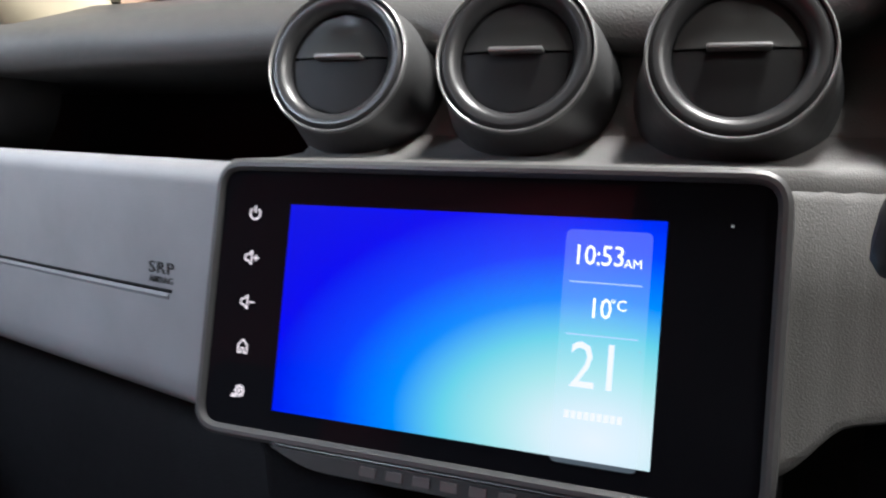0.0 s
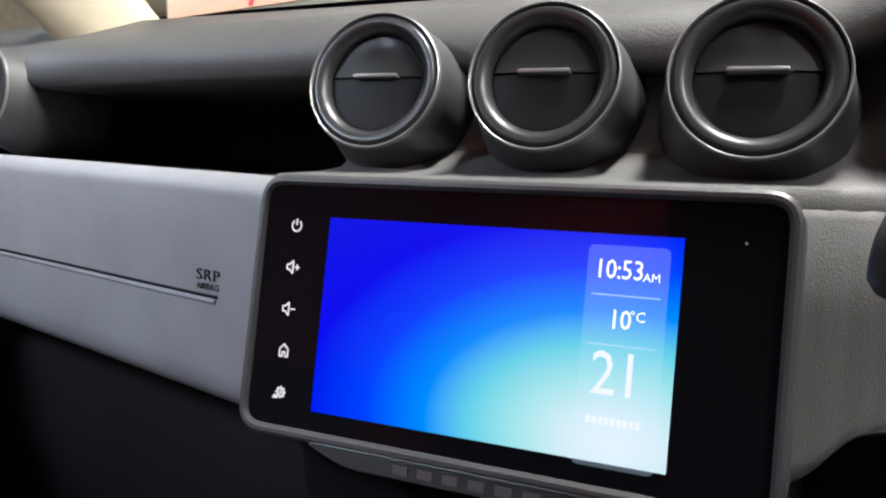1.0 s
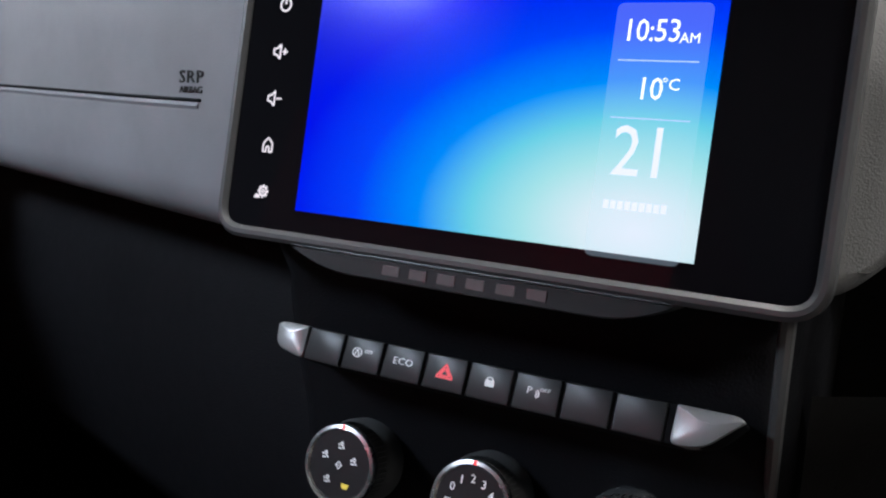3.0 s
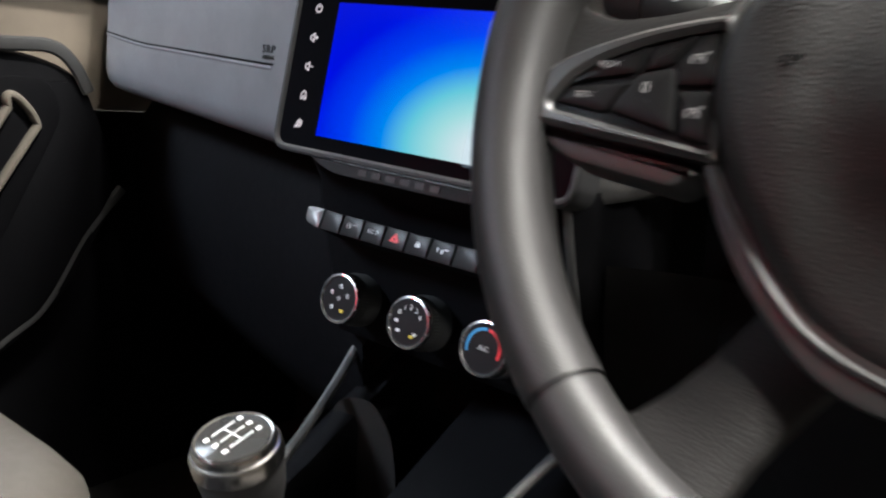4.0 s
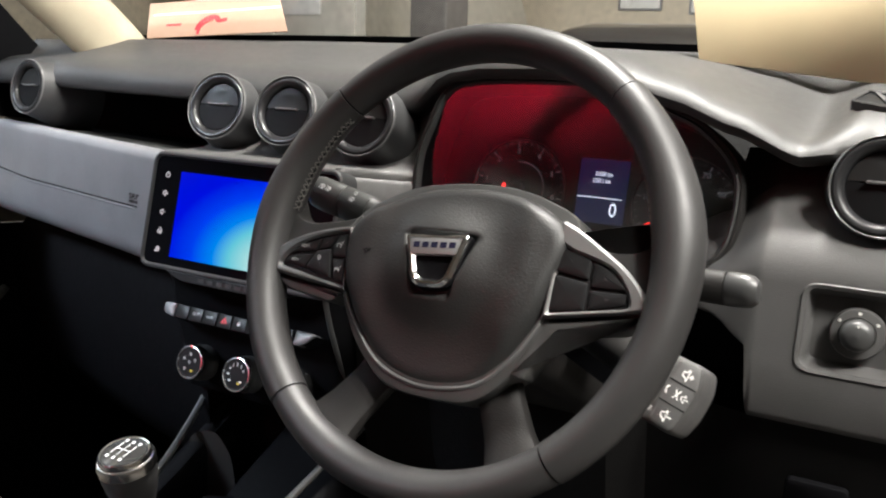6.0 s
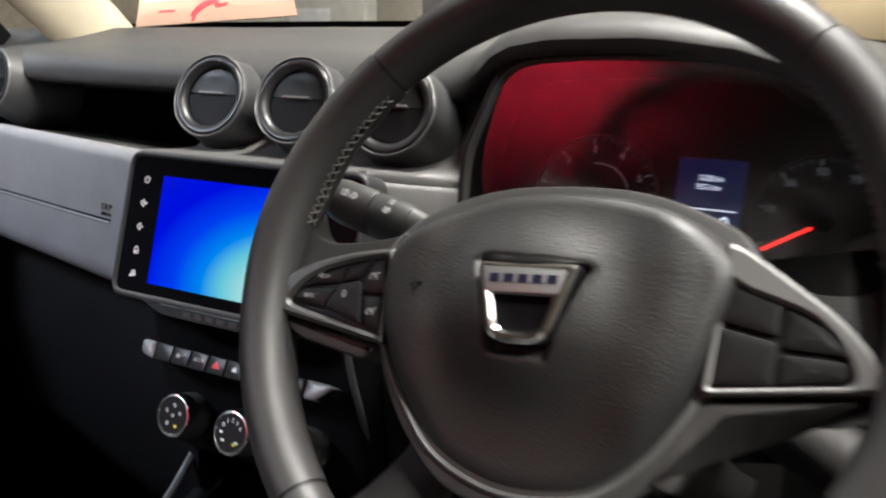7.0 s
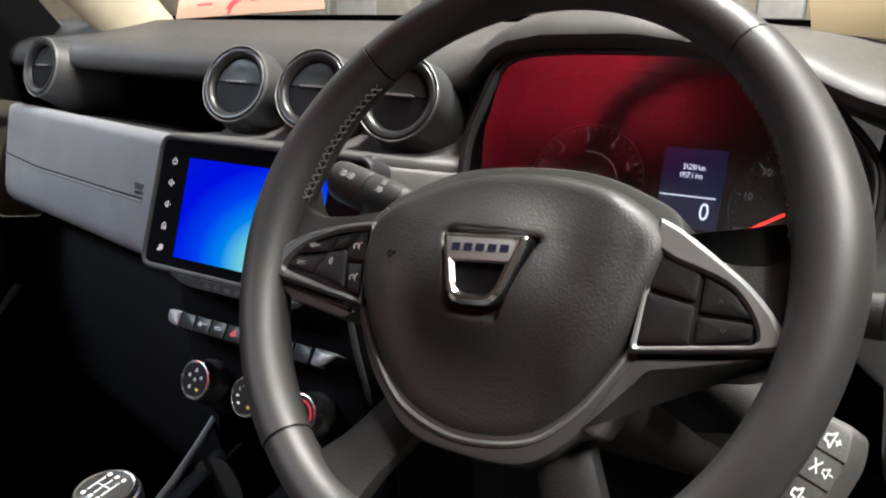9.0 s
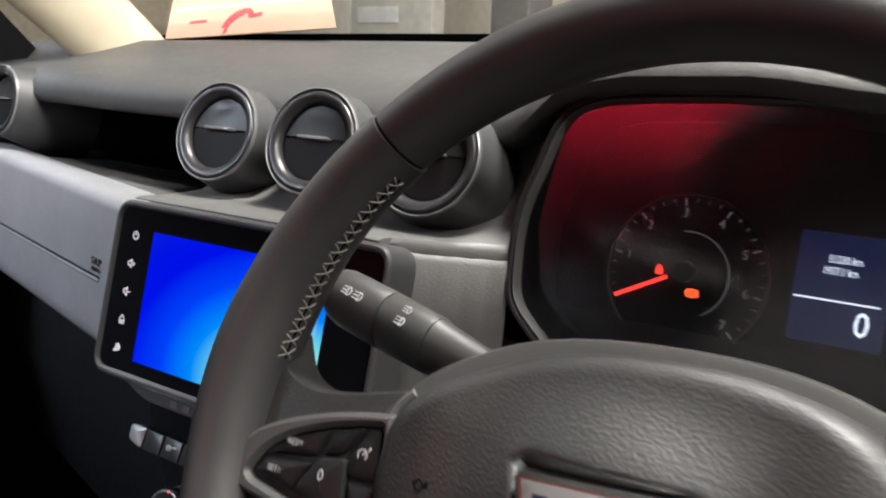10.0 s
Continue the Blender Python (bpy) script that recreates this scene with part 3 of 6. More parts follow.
part("mirror_triangle", bm, M_DARK, door, "black plastic corner panel")
bm = bmesh.new()
slab(bm, -0.79, -0.755, 0.17, 0.2, 1.088, 1.4)
part("window_frame", bm, M_DARK, door)
bm = bmesh.new()
# armrest shell: sloping wedge with a rounded top
arm = [(-0.7, 0.93), (-0.2, 0.975), (0.05, 0.978), (0.11, 0.965), (0.15, 0.945), (0.19, 0.86), (0.2, 0.78), (0.14, 0.66), (0.05, 0.58), (-0.2, 0.52), (-0.7, 0.5)]
o = [Vector((a, b)) for a, b in arm]
o = rounded([(p.x, p.y) for p in o], 0.03, 3)[::-1]
bm2 = bmesh.new()
plate(bm2, o, 0.0, 0.055, 0.015)
bm2.transform(axes((-0.75, 0, 0), (0, 1, 0), (0, 0, 1), (1, 0, 0)))
part("armrest", bm2, M_DARK, door, "dark moulded armrest")
bm.free()
# slanted pull: an elongated raised ring round a deep slot
ring = [(0.063 - 0.0185 * math.cos(a) - 0.009 * math.sin(a), 0.896 + 0.011 * math.cos(a) + 0.024 * math.sin(a)) for a in span(0, math.pi, 12)][::-1]
ring += [(-0.035 + 0.0185 * math.cos(a) + 0.009 * math.sin(a), 0.742 - 0.011 * math.cos(a) - 0.024 * math.sin(a)) for a in span(0, math.pi, 12)][::-1]
bm = bmesh.new()
sweep(bm, [Vector((-0.689, y, z)) for y, z in ring], circle2(0.0055, 10, 0.008), True, False, Vector((1, 0, 0)))
part("pull_handle", bm, M_PULL, door, "beige-grey ring of the pull handle")
bm = bmesh.new()
sweep(bm, curve_pts([(-0.7, -0.35, 0.56), (-0.7, -0.05, 0.565), (-0.7, 0.063, 0.614), (-0.7, 0.106, 0.651), (-0.7, 0.156, 0.736), (-0.7, 0.209, 0.797)], 24), circle2(0.006, 8, 0.008))
part("pocket_rim", bm, M_TRIM, door, "charcoal curved pocket edge")
bm = bmesh.new()
sweep(bm, curve_pts([(-0.692, -0.1, 0.975), (-0.69, 0.05, 0.984), (-0.69, 0.1, 0.984), (-0.69, 0.128, 0.965), (-0.69, 0.15, 0.93)], 20), circle2(0.005, 8, 0.009))
part("armrest_edge", bm, M_TRIM, door, "charcoal armrest edge")
bm = bmesh.new()
plate(bm, rounded([(-0.08, 0.7), (0.02, 0.7), (0.118, 0.9), (0.098, 0.945), (0.03, 0.945)], 0.022), 0.0, 0.004, 0.002)
bm.transform(axes((-0.696, 0, 0), (0, 1, 0), (0, 0, 1), (1, 0, 0)))
part("handle_cup", bm, M_DARK, door, "black recessed cup")

# ---- dashboard ----
dash = thing("dashboard", "charcoal grained dashboard with silver-grey passenger panel", "dashboard")
YL = [(-0.78, 0.215), (-0.6, 0.175), (-0.526, 0.158), (-0.3, 0.118), (-0.15, 0.105), (0.13, 0.105), (0.165, 0.092), (0.2, 0.07), (0.25, 0.06), (0.45, 0.06), (0.52, 0.055), (0.57, 0.056), (0.61, 0.07), (0.78, 0.07)]
ZL = [(-0.78, 1.153), (-0.526, 1.150), (-0.2, 1.145), (0.13, 1.141), (0.16, 1.149), (0.185, 1.17), (0.21, 1.18), (0.25, 1.185), (0.32, 1.187), (0.38, 1.181), (0.44, 1.165), (0.5, 1.144), (0.555, 1.122), (0.6, 1.13), (0.65, 1.133), (0.78, 1.133)]
CH = [(-0.78, 0.05), (-0.2, 0.05), (0.14, 0.05), (0.2, 0.034), (0.45, 0.03), (0.53, 0.024), (0.562, 0.022), (0.6, 0.046), (0.78, 0.046)]


def pad_profile(x):
    yl, zl, ch = interp(x, YL), interp(x, ZL), interp(x, CH)
    yw, zw = 0.4 - 0.09 * (x / 0.75) ** 2, 1.252 - 0.02 * (x / 0.75) ** 2
    h = min(1.0, max(0.0, (x - 0.15) / 0.04))  # flatter slope on the driver's hood
    f = lambda a, b: a + (b - a) * h
    pts = [(0.36, zl - 0.004), (yl + 0.014, zl - 0.008), (yl + 0.005, zl - 0.006), (yl, zl), (yl + 0.002, zl + f(0.3, 0.22) * ch), (yl + 0.012, zl + f(0.55, 0.47) * ch), (yl + 0.035, zl + f(0.8, 0.77) * ch), (yl + f(0.075, 0.07), zl + ch)]
    for k in (0.25, 0.5, 0.75, 1.0):
        pts.append((yl + 0.075 + (yw - yl - 0.075) * k, zl + ch + (zw - zl - ch) * k))
    pts += [(yw + 0.03, zw + 0.001), (yw + 0.2, zw - 0.06)]
    return pts


bm = bmesh.new()
xs = sorted(set([round(v, 4) for v in span(-0.77, 0.77, 88) + span(0.54, 0.62, 16)]))
loft(bm, [[Vector((x, y, z)) for y, z in pad_profile(x)] for x in xs], False)
part("upper_pad", bm, M_PAD, dash, "soft charcoal upper pad", 50)


def yp(x):
    return 0.004 + 0.29 * (-x - 0.13)


def panel_edges(x):
    top = 1.070 + 0.03 * (-x - 0.13)
    bot = 0.936 + 0.012 * (-x - 0.15)
    k = max(0.0, (-x - 0.655) / 0.065)
    if k > 0:
        k = min(k, 1.0)
        r = 1 - math.sqrt(max(0.0, 1 - k * k))
        bot += 0.03 * r
        top -= 0.012 * r
    return top, bot, 0.035 * k * k


def panel_profile(x):
    top, bot, back = panel_edges(x)
    y = yp(x) + back
    return [(y + 0.06, top - 0.004), (y + 0.02, top), (y + 0.009, top - 0.001), (y + 0.003, top - 0.005), (y + 0.0005, top - 0.013), (y, top - 0.04), (y - 0.0006, 1.002), (y - 0.001, 0.98), (y - 0.0005, bot + 0.02), (y + 0.003, bot + 0.008), (y + 0.012, bot - 0.001), (y + 0.03, bot - 0.007), (y + 0.12, bot - 0.02)]


bm = bmesh.new()
loft(bm, [[Vector((x, y, z)) for y, z in panel_profile(x)] for x in span(-0.72, -0.12, 60)], False)
panel = part("airbag_panel", bm, M_PANEL, dash, "silver-grey leather-grained passenger airbag panel", 60)
bm = bmesh.new()
zline = [(-0.7, 1.012), (-0.5, 1.002), (-0.176, 0.999)]
sweep(bm, [(x, yp(x) + panel_edges(x)[2] - 0.0006, interp(x, zline)) for x in span(-0.7, -0.176, 40)], circle2(0.0011, 6))
part("seam", bm, M_DARK, panel, "dark tear seam")
bm = bmesh.new()
sweep(bm, [(x, yp(x) + panel_edges(x)[2] + 0.0004, interp(x, zline) - 0.003) for x in span(-0.7, -0.178, 40)], circle2(0.0022, 6))
part("seam_lip", bm, M_PANEL, panel)
turn = math.degrees(math.atan(0.29))
letters("SRP", 0.0095, "airbag_lettering", M_LOWER, panel, facing((-0.186, yp(-0.186) - 0.0008, 1.0108), 0, -turn), 0.0003, 1.1, 1.6)
letters("AIRBAG", 0.0052, "airbag_lettering", M_LOWER, panel, facing((-0.186, yp(-0.186) - 0.0008, 1.0042), 0, -turn), 0.0003, 1.0, 1.3)

# open shelf between panel and pad
bm = bmesh.new()
loft(bm, [[Vector((x, yp(x) + 0.045, 1.062 + 0.03 * (-x - 0.13))), Vector((x, 0.3, 1.064 + 0.03 * (-x - 0.13))), Vector((x, 0.34, 1.08)), Vector((x, 0.34, 1.17))] for x in span(-0.74, -0.1, 12)], False)
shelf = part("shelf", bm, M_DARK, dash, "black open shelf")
bm = bmesh.new()
loft(bm, [[Vector((x, yp(x) + 0.05, 1.0645 + 0.03 * (-x - 0.13))), Vector((x, 0.25, 1.0655 + 0.03 * (-x - 0.13)))] for x in span(-0.5, -0.15, 10)], False)
ribmat = part("rubber_mat", bm, M_LOWER, dash, "black ribbed rubber mat")
for i in range(34):
    x = -0.49 + i * 0.0095
    bm = bmesh.new()
    sweep(bm, [(x, yp(x) + 0.055, 1.066 + 0.03 * (-x - 0.13)), (x + 0.01, 0.24, 1.067 + 0.03 * (-x - 0.13))], circle2(0.0018, 5))
    part("rib", bm, M_TRIM, ribmat)

# front of the driver side fascia at each x: it falls back towards the cluster
FY = [(0.11, 0.026), (0.125, 0.034), (0.14, 0.046), (0.155, 0.058), (0.17, 0.068), (0.185, 0.077), (0.208, 0.088), (0.24, 0.06), (0.27, 0.035), (0.42, 0.035), (0.46, 0.07), (0.5, 0.056), (0.54, 0.04), (0.78, 0.04)]

# centre fascia under the vents, behind the display
bm = bmesh.new()
prof = [(0.03, 1.04), (0.02, 1.06), (0.0205, 1.0705), (0.025, 1.072), (0.06, 1.074), (0.088, 1.078), (0.108, 1.09), (0.132, 1.15), (0.17, 1.16)]


def ledge(x):
    if x < 0.11:
        return prof
    y = interp(x, FY)
    low = [(y + 0.02, 1.05), (y + 0.004, 1.062), (y + 0.0035, 1.069), (y + 0.006, 1.0725)]
    return low + [(max(b, y + 0.008 + 0.004 * i), z) for i, (b, z) in enumerate(prof[4:])]


loft(bm, [[Vector((x, y, z)) for y, z in ledge(x)] for x in span(-0.14, 0.108, 20) + span(0.11, 0.175, 10)], False)
part("centre_fascia", bm, M_FASCIA, dash, "grained centre fascia")

# driver side fascia to the right of the display and round the column
FT = [(0.11, 1.067), (0.2, 1.067), (0.212, 1.05), (0.25, 0.995), (0.45, 0.995), (0.5, 1.02), (0.54, 1.048), (0.78, 1.05)]


def fascia_pt(x, k):
    y, t = interp(x, FY), interp(x, FT)
    b = interp(x, [(0.11, 0.93), (0.135, 0.94), (0.16, 0.96), (0.21, 0.965), (0.46, 0.985), (0.5, 0.978), (0.533, 0.958), (0.539, 0.91), (0.542, 0.898)])
    rows = [(y + 0.09, t + 0.004), (y + 0.02, t + 0.002), (y + 0.006, t - 0.001), (y, t - 0.008)]
    if x > 0.45:  # the driver's panel leans back into the shoulder above it
        rows = [(y + 0.055, t + 0.05), (y + 0.03, t + 0.024), (y + 0.01, t + 0.004), (y, t - 0.016)]
    if k < 4:
        return (x, *rows[k])
    zz = (1.0165, 0.9495, b + 0.006, b, b)[k - 4]
    return (x, y + (0.0, 0.0, 0.0, 0.004, 0.05)[k - 4], max(min(zz, t - 0.014), b + (0.004, 0.002, 0.001, 0.0, 0.0)[k - 4]))


xs = sorted(set([round(v, 4) for v in span(0.11, 0.15, 8) + span(0.15, 0.177, 6)]))
build_fascia = [("centre_side_fascia", xs)]
build_fascia.append(("driver_fascia", sorted(set([round(v, 4) for v in span(0.47, 0.53, 6) + span(0.533, 0.545, 6) + span(0.545, 0.77, 22)] + [0.578, 0.659]))))
for nm, xs in build_fascia:
    bm = bmesh.new()
    vs = [[bm.verts.new(fascia_pt(x, k)) for k in range(9)] for x in xs]
    for (xa, a), (xb, b) in zip(zip(xs, vs), zip(xs[1:], vs[1:])):
        for i in range(8):
            if i == 4 and xa >= 0.5779 and xb <= 0.6591:
                continue
            bm.faces.new((a[i], a[i + 1], b[i + 1], b[i]))
    part(nm, bm, M_FASCIA, dash, "grained charcoal fascia", 60)
# sheet behind the column, black in place of the deep opening's shade
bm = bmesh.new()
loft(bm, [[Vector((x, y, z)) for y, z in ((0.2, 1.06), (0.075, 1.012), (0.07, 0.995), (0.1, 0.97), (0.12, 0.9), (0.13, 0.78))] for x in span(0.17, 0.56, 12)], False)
part("column_shade_sheet", bm, M_DARK, dash, "black sheet standing in for the shade behind the column")
# shoulder between cluster and driver vent
bm = bmesh.new()
loft(bm, [[Vector((x, y, z)) for y, z in ((0.16, 1.13), (0.125, 1.1), (0.1, 1.06), (0.085, 1.04), (0.09, 1.02), (0.13, 1.0))] for x in span(0.5, 0.77, 10)], False)
part("shoulder", bm, M_FASCIA, dash, "grained shoulder panel")
# knee panel under the fascia, shade put into its near-black colour
bm = bmesh.new()
loft(bm, [[Vector((x, y, z)) for y, z in ((interp(x, FY) + 0.012, 0.896), (interp(x, FY) + 0.02, 0.86), (interp(x, FY) + 0.06, 0.74), (interp(x, FY) + 0.14, 0.6), (interp(x, FY) + 0.2, 0.4))] for x in span(0.13, 0.77, 20)], False)
knee = part("knee_panel", bm, M_KNEE, dash, "lower knee panel, darkened for the shade under the column")
bm = bmesh.new()
plate(bm, box2(0.05, 0.03, 0.006), 0.0, 0.006, 0.002)
bm.transform(facing((0.605, 0.062, 0.835), -15))
part("bonnet_release", bm, M_DARK, knee, "black release lever")
# passenger side lower dash, its shade put into the black
bm = bmesh.new()
loft(bm, [[Vector((x, y, z)) for y, z in ((yp(x) + 0.1, 0.922), (yp(x) + 0.085, 0.9), (yp(x) + 0.07, 0.82), (yp(x) + 0.09, 0.7), (yp(x) + 0.16, 0.62), (yp(x) + 0.4, 0.55))] for x in span(-0.74, -0.1, 14)], False)
part("glovebox", bm, M_DARK, dash, "glovebox face, black that includes its shade")

# ---- centre stack ----
stack = thing("centre_stack", "dark centre stack below the display with slim edges", "centre stack")
bm = bmesh.new()
sp = [(0.01, 0.945), (0.012, 0.93), (0.022, 0.915), (0.024, 0.9), (0.032, 0.87), (0.042, 0.84), (0.05, 0.8), (0.057, 0.782), (0.08, 0.772), (0.14, 0.77)]
rings = []
for x, back in ((-0.135, 0.12), (-0.126, 0.02), (-0.12, 0.004), (-0.112, 0.0), (-0.06, 0.0), (0.0, 0.0), (0.06, 0.0), (0.112, 0.0), (0.12, 0.004), (0.126, 0.02), (0.135, 0.12)):
    rings.append([Vector((x, y + back, z)) for y, z in sp])
loft(bm, rings, False)
# stack black also holds the shade low in the cabin
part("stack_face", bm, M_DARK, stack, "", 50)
bm = bmesh.new()
sweep(bm, curve_pts([(0.121, -0.002, 0.945), (0.12, 0.018, 0.9), (0.119, 0.045, 0.85), (0.117, 0.072, 0.8)], 14), circle2(0.003, 8))
part("edge_strip", bm, M_TRIM, stack)

# ---- console, lever and seat ----
console = thing("centre_console", "dark floor console with light grey edge trim", "console")
bm = bmesh.new()
rings = []
for y, z in [(p.y, p.z) for p in curve_pts([(0, 0.16, 0.77), (0, 0.05, 0.71), (0, -0.05, 0.662), (0, -0.2, 0.635), (0, -0.45, 0.63), (0, -0.8, 0.66)], 24)]:
    dip = 0.012 + 0.075 * min(1.0, max(0.0, (y + 0.03) / 0.02))  # open pocket ahead of the lever
    rings.append([Vector((x, y, zz)) for x, zz in ((-0.125, 0.33), (-0.12, z - 0.03), (-0.112, z - 0.006), (-0.1, z), (-0.085, z - 0.002), (-0.08, z - 0.012), (-0.076, z - dip), (-0.012, z - dip), (-0.008, z - 0.012), (0.08, z - 0.012), (0.085, z - 0.002), (0.1, z), (0.112, z - 0.006), (0.12, z - 0.03), (0.125, 0.33))])
loft(bm, rings, False)
part("console_shell", bm, M_DARK, console, "", 50)
for s in (-1, 1):
    pts = [(s * a, y, z) for a, y, z in ((0.126, 0.13, 0.795), (0.118, 0.095, 0.768), (0.103, 0.045, 0.734), (0.09, -0.01, 0.7), (0.08, -0.07, 0.672), (0.078, -0.15, 0.655), (0.08, -0.35, 0.648))]
    bm = bmesh.new()
    sweep(bm, curve_pts(pts, 30), circle2(0.0046, 8, 0.0042))
    part("edge_trim", bm, M_CONSOLEEDGE, console, "light grey curved edge trim")
bm = bmesh.new()
plate(bm, box2(0.1, 0.09, 0.02), 0.0, 0.012, 0.004)
bm.transform(pose(0.044, 0.0, 0.672, -20))
part("tray_rim", bm, M_DARK, console, "black open tray")

bm = bmesh.new()
leaf = rounded([(-0.032, -0.1), (-0.03, 0.006), (0.0, 0.016), (0.024, -0.012), (0.042, -0.1)], 0.014, 5)
plate(bm, leaf, -0.007, 0.0, 0.0035)
bm.transform(facing((-0.074, 0.058, 0.712), 0, 12))
part("pocket_flap", bm, M_LOWER, console, "charcoal rounded pocket wall")

lever = thing("gear_lever", "gear lever with black knob, chrome collar and glossy cap", "gear lever")
LM = axes((-0.004, -0.143, 0.78), (1, 0, 0), (0, math.cos(radians(18)), math.sin(radians(18))), (0, -math.sin(radians(18)), math.cos(radians(18))))
bm = bmesh.new()
lathe(bm, [(0.011, -0.11), (0.014, -0.075), (0.02, -0.058), (0.0255, -0.04), (0.0275, -0.026), (0.0275, -0.017)], 36, True, LM)
knob = part("knob", bm, M_LEATHER, lever, "black leather knob")
bm = bmesh.new()
lathe(bm, [(0.0277, -0.019), (0.0288, -0.0175), (0.0288, -0.0085), (0.0278, -0.0068), (0.0262, -0.0062), (0.026, -0.0022), (0.0247, -0.0004), (0.0233, -0.001)], 44, True, LM)
part("chrome_collar", bm, M_COLLAR, knob, "satin chrome collar")
bm = bmesh.new()
lathe(bm, [(0.0001, 0.002), (0.012, 0.0015), (0.0225, -0.0003), (0.0232, -0.002)], 36, False, LM)
part("cap", bm, M_KNOBCAP, knob, "glossy black shift pattern cap")
bm = bmesh.new()
for x in (-0.009, 0.0, 0.009):
    bar(bm, x, -0.009, x, 0.009, 0.0009, 0.0016, 0.0005)
bar(bm, -0.009, 0, 0.009, 0, 0.0009, 0.0016, 0.0005)
for x in (-0.009, 0.0, 0.009):
    for y in (-0.013, 0.013):
        poly(bm, [(x - 0.0015, y - 0.0018), (x + 0.0015, y - 0.0018), (x + 0.0015, y + 0.0018), (x - 0.0015, y + 0.0018)], 0.0012, 0.0005)
bm.transform(LM)
part("shift_pattern", bm, M_PRINT, knob, "pale shift pattern")
bm = bmesh.new()
sweep(bm, [LM @ Vector((0, 0, -0.1)), (0.0, -0.09, 0.66)], circle2(0.007, 12))
part("shaft", bm, M_DARKCHROME, lever)
bm = bmesh.new()
rings = []
for i, (k, r) in enumerate(((0.0, 0.058), (0.15, 0.055), (0.25, 0.047), (0.35, 0.045), (0.45, 0.037), (0.55, 0.035), (0.65, 0.026), (0.75, 0.024), (0.9, 0.014), (1.0, 0.012))):
    c = Vector((0.0, -0.085, 0.645)).lerp(LM @ Vector((0, 0, -0.085)), k)
    rings.append([c + Vector((r * math.cos(a) * (1 + 0.05 * math.sin(4 * a + i)), r * 1.15 * math.sin(a), 0.002 * math.sin(5 * a))) for a in span(0, 2 * math.pi, 32)[:-1]])
loft(bm, rings, True, True, True)
part("gaiter", bm, M_LEATHER, lever, "black pleated leather gaiter")

seat = thing("passenger_seat", "beige-grey cloth passenger seat", "car seat")


def cushion(w, d, h, r):
    bm = bmesh.new()
    rings = []
    for k in range(9):
        a = -math.pi / 2 + math.pi * k / 8
        ins = r * (1 - math.cos(a))
        z = h / 2 + (h / 2 - r) * (1 if a > 0 else -1 if a < 0 else 0) + r * math.sin(a)
        rings.append([Vector((p.x, p.y, z)) for p in inset(box2(w, d, 0.09, 0, 0, 6), ins)])
    loft(bm, rings, True, True, True)
    return bm


def car_seat(seat, x, y, cloth, back, top):
    """Cushion, reclined backrest and base of a front seat centred on x, cushion middle at y."""
    bm = cushion(0.46, 0.5, 0.16, 0.06)
    bm.transform(pose(x, y, 0.5, 6))
    part("cushion", bm, cloth, seat, "", 60)
    bm = cushion(0.48, top, 0.13, 0.055)
    bm.transform(back)
    part("backrest", bm, M_DARKSEAT, seat, "unseen reclined backrest, black cloth to keep reflections dark", 60)
    bm = cushion(0.4, 0.42, 0.2, 0.02)
    bm.transform(pose(x, y, 0.32))
    part("seat_base", bm, M_DARK, seat)


# backrest unseen: black and laid far back to clear the lens reflection
car_seat(seat, -0.402, -0.335, M_SEAT, pose(-0.385, -0.84, 0.66, 150) @ pose(0, 0, -0.06), 0.5)
# seat out of view, added to keep rear light off the wheel
driver_seat = thing("driver_seat", "unseen black cloth driver seat added to block light from behind", "car seat")
car_seat(driver_seat, 0.345, -0.66, M_DARKSEAT, pose(0.345, -1.02, 0.86, 102) @ pose(0, 0, -0.06), 0.6)
bm = cushion(0.27, 0.17, 0.1, 0.04)
bm.transform(pose(0.345, -1.06, 1.27, 98) @ pose(0, 0, -0.05))
part("headrest", bm, M_DARKSEAT, driver_seat, "", 60)


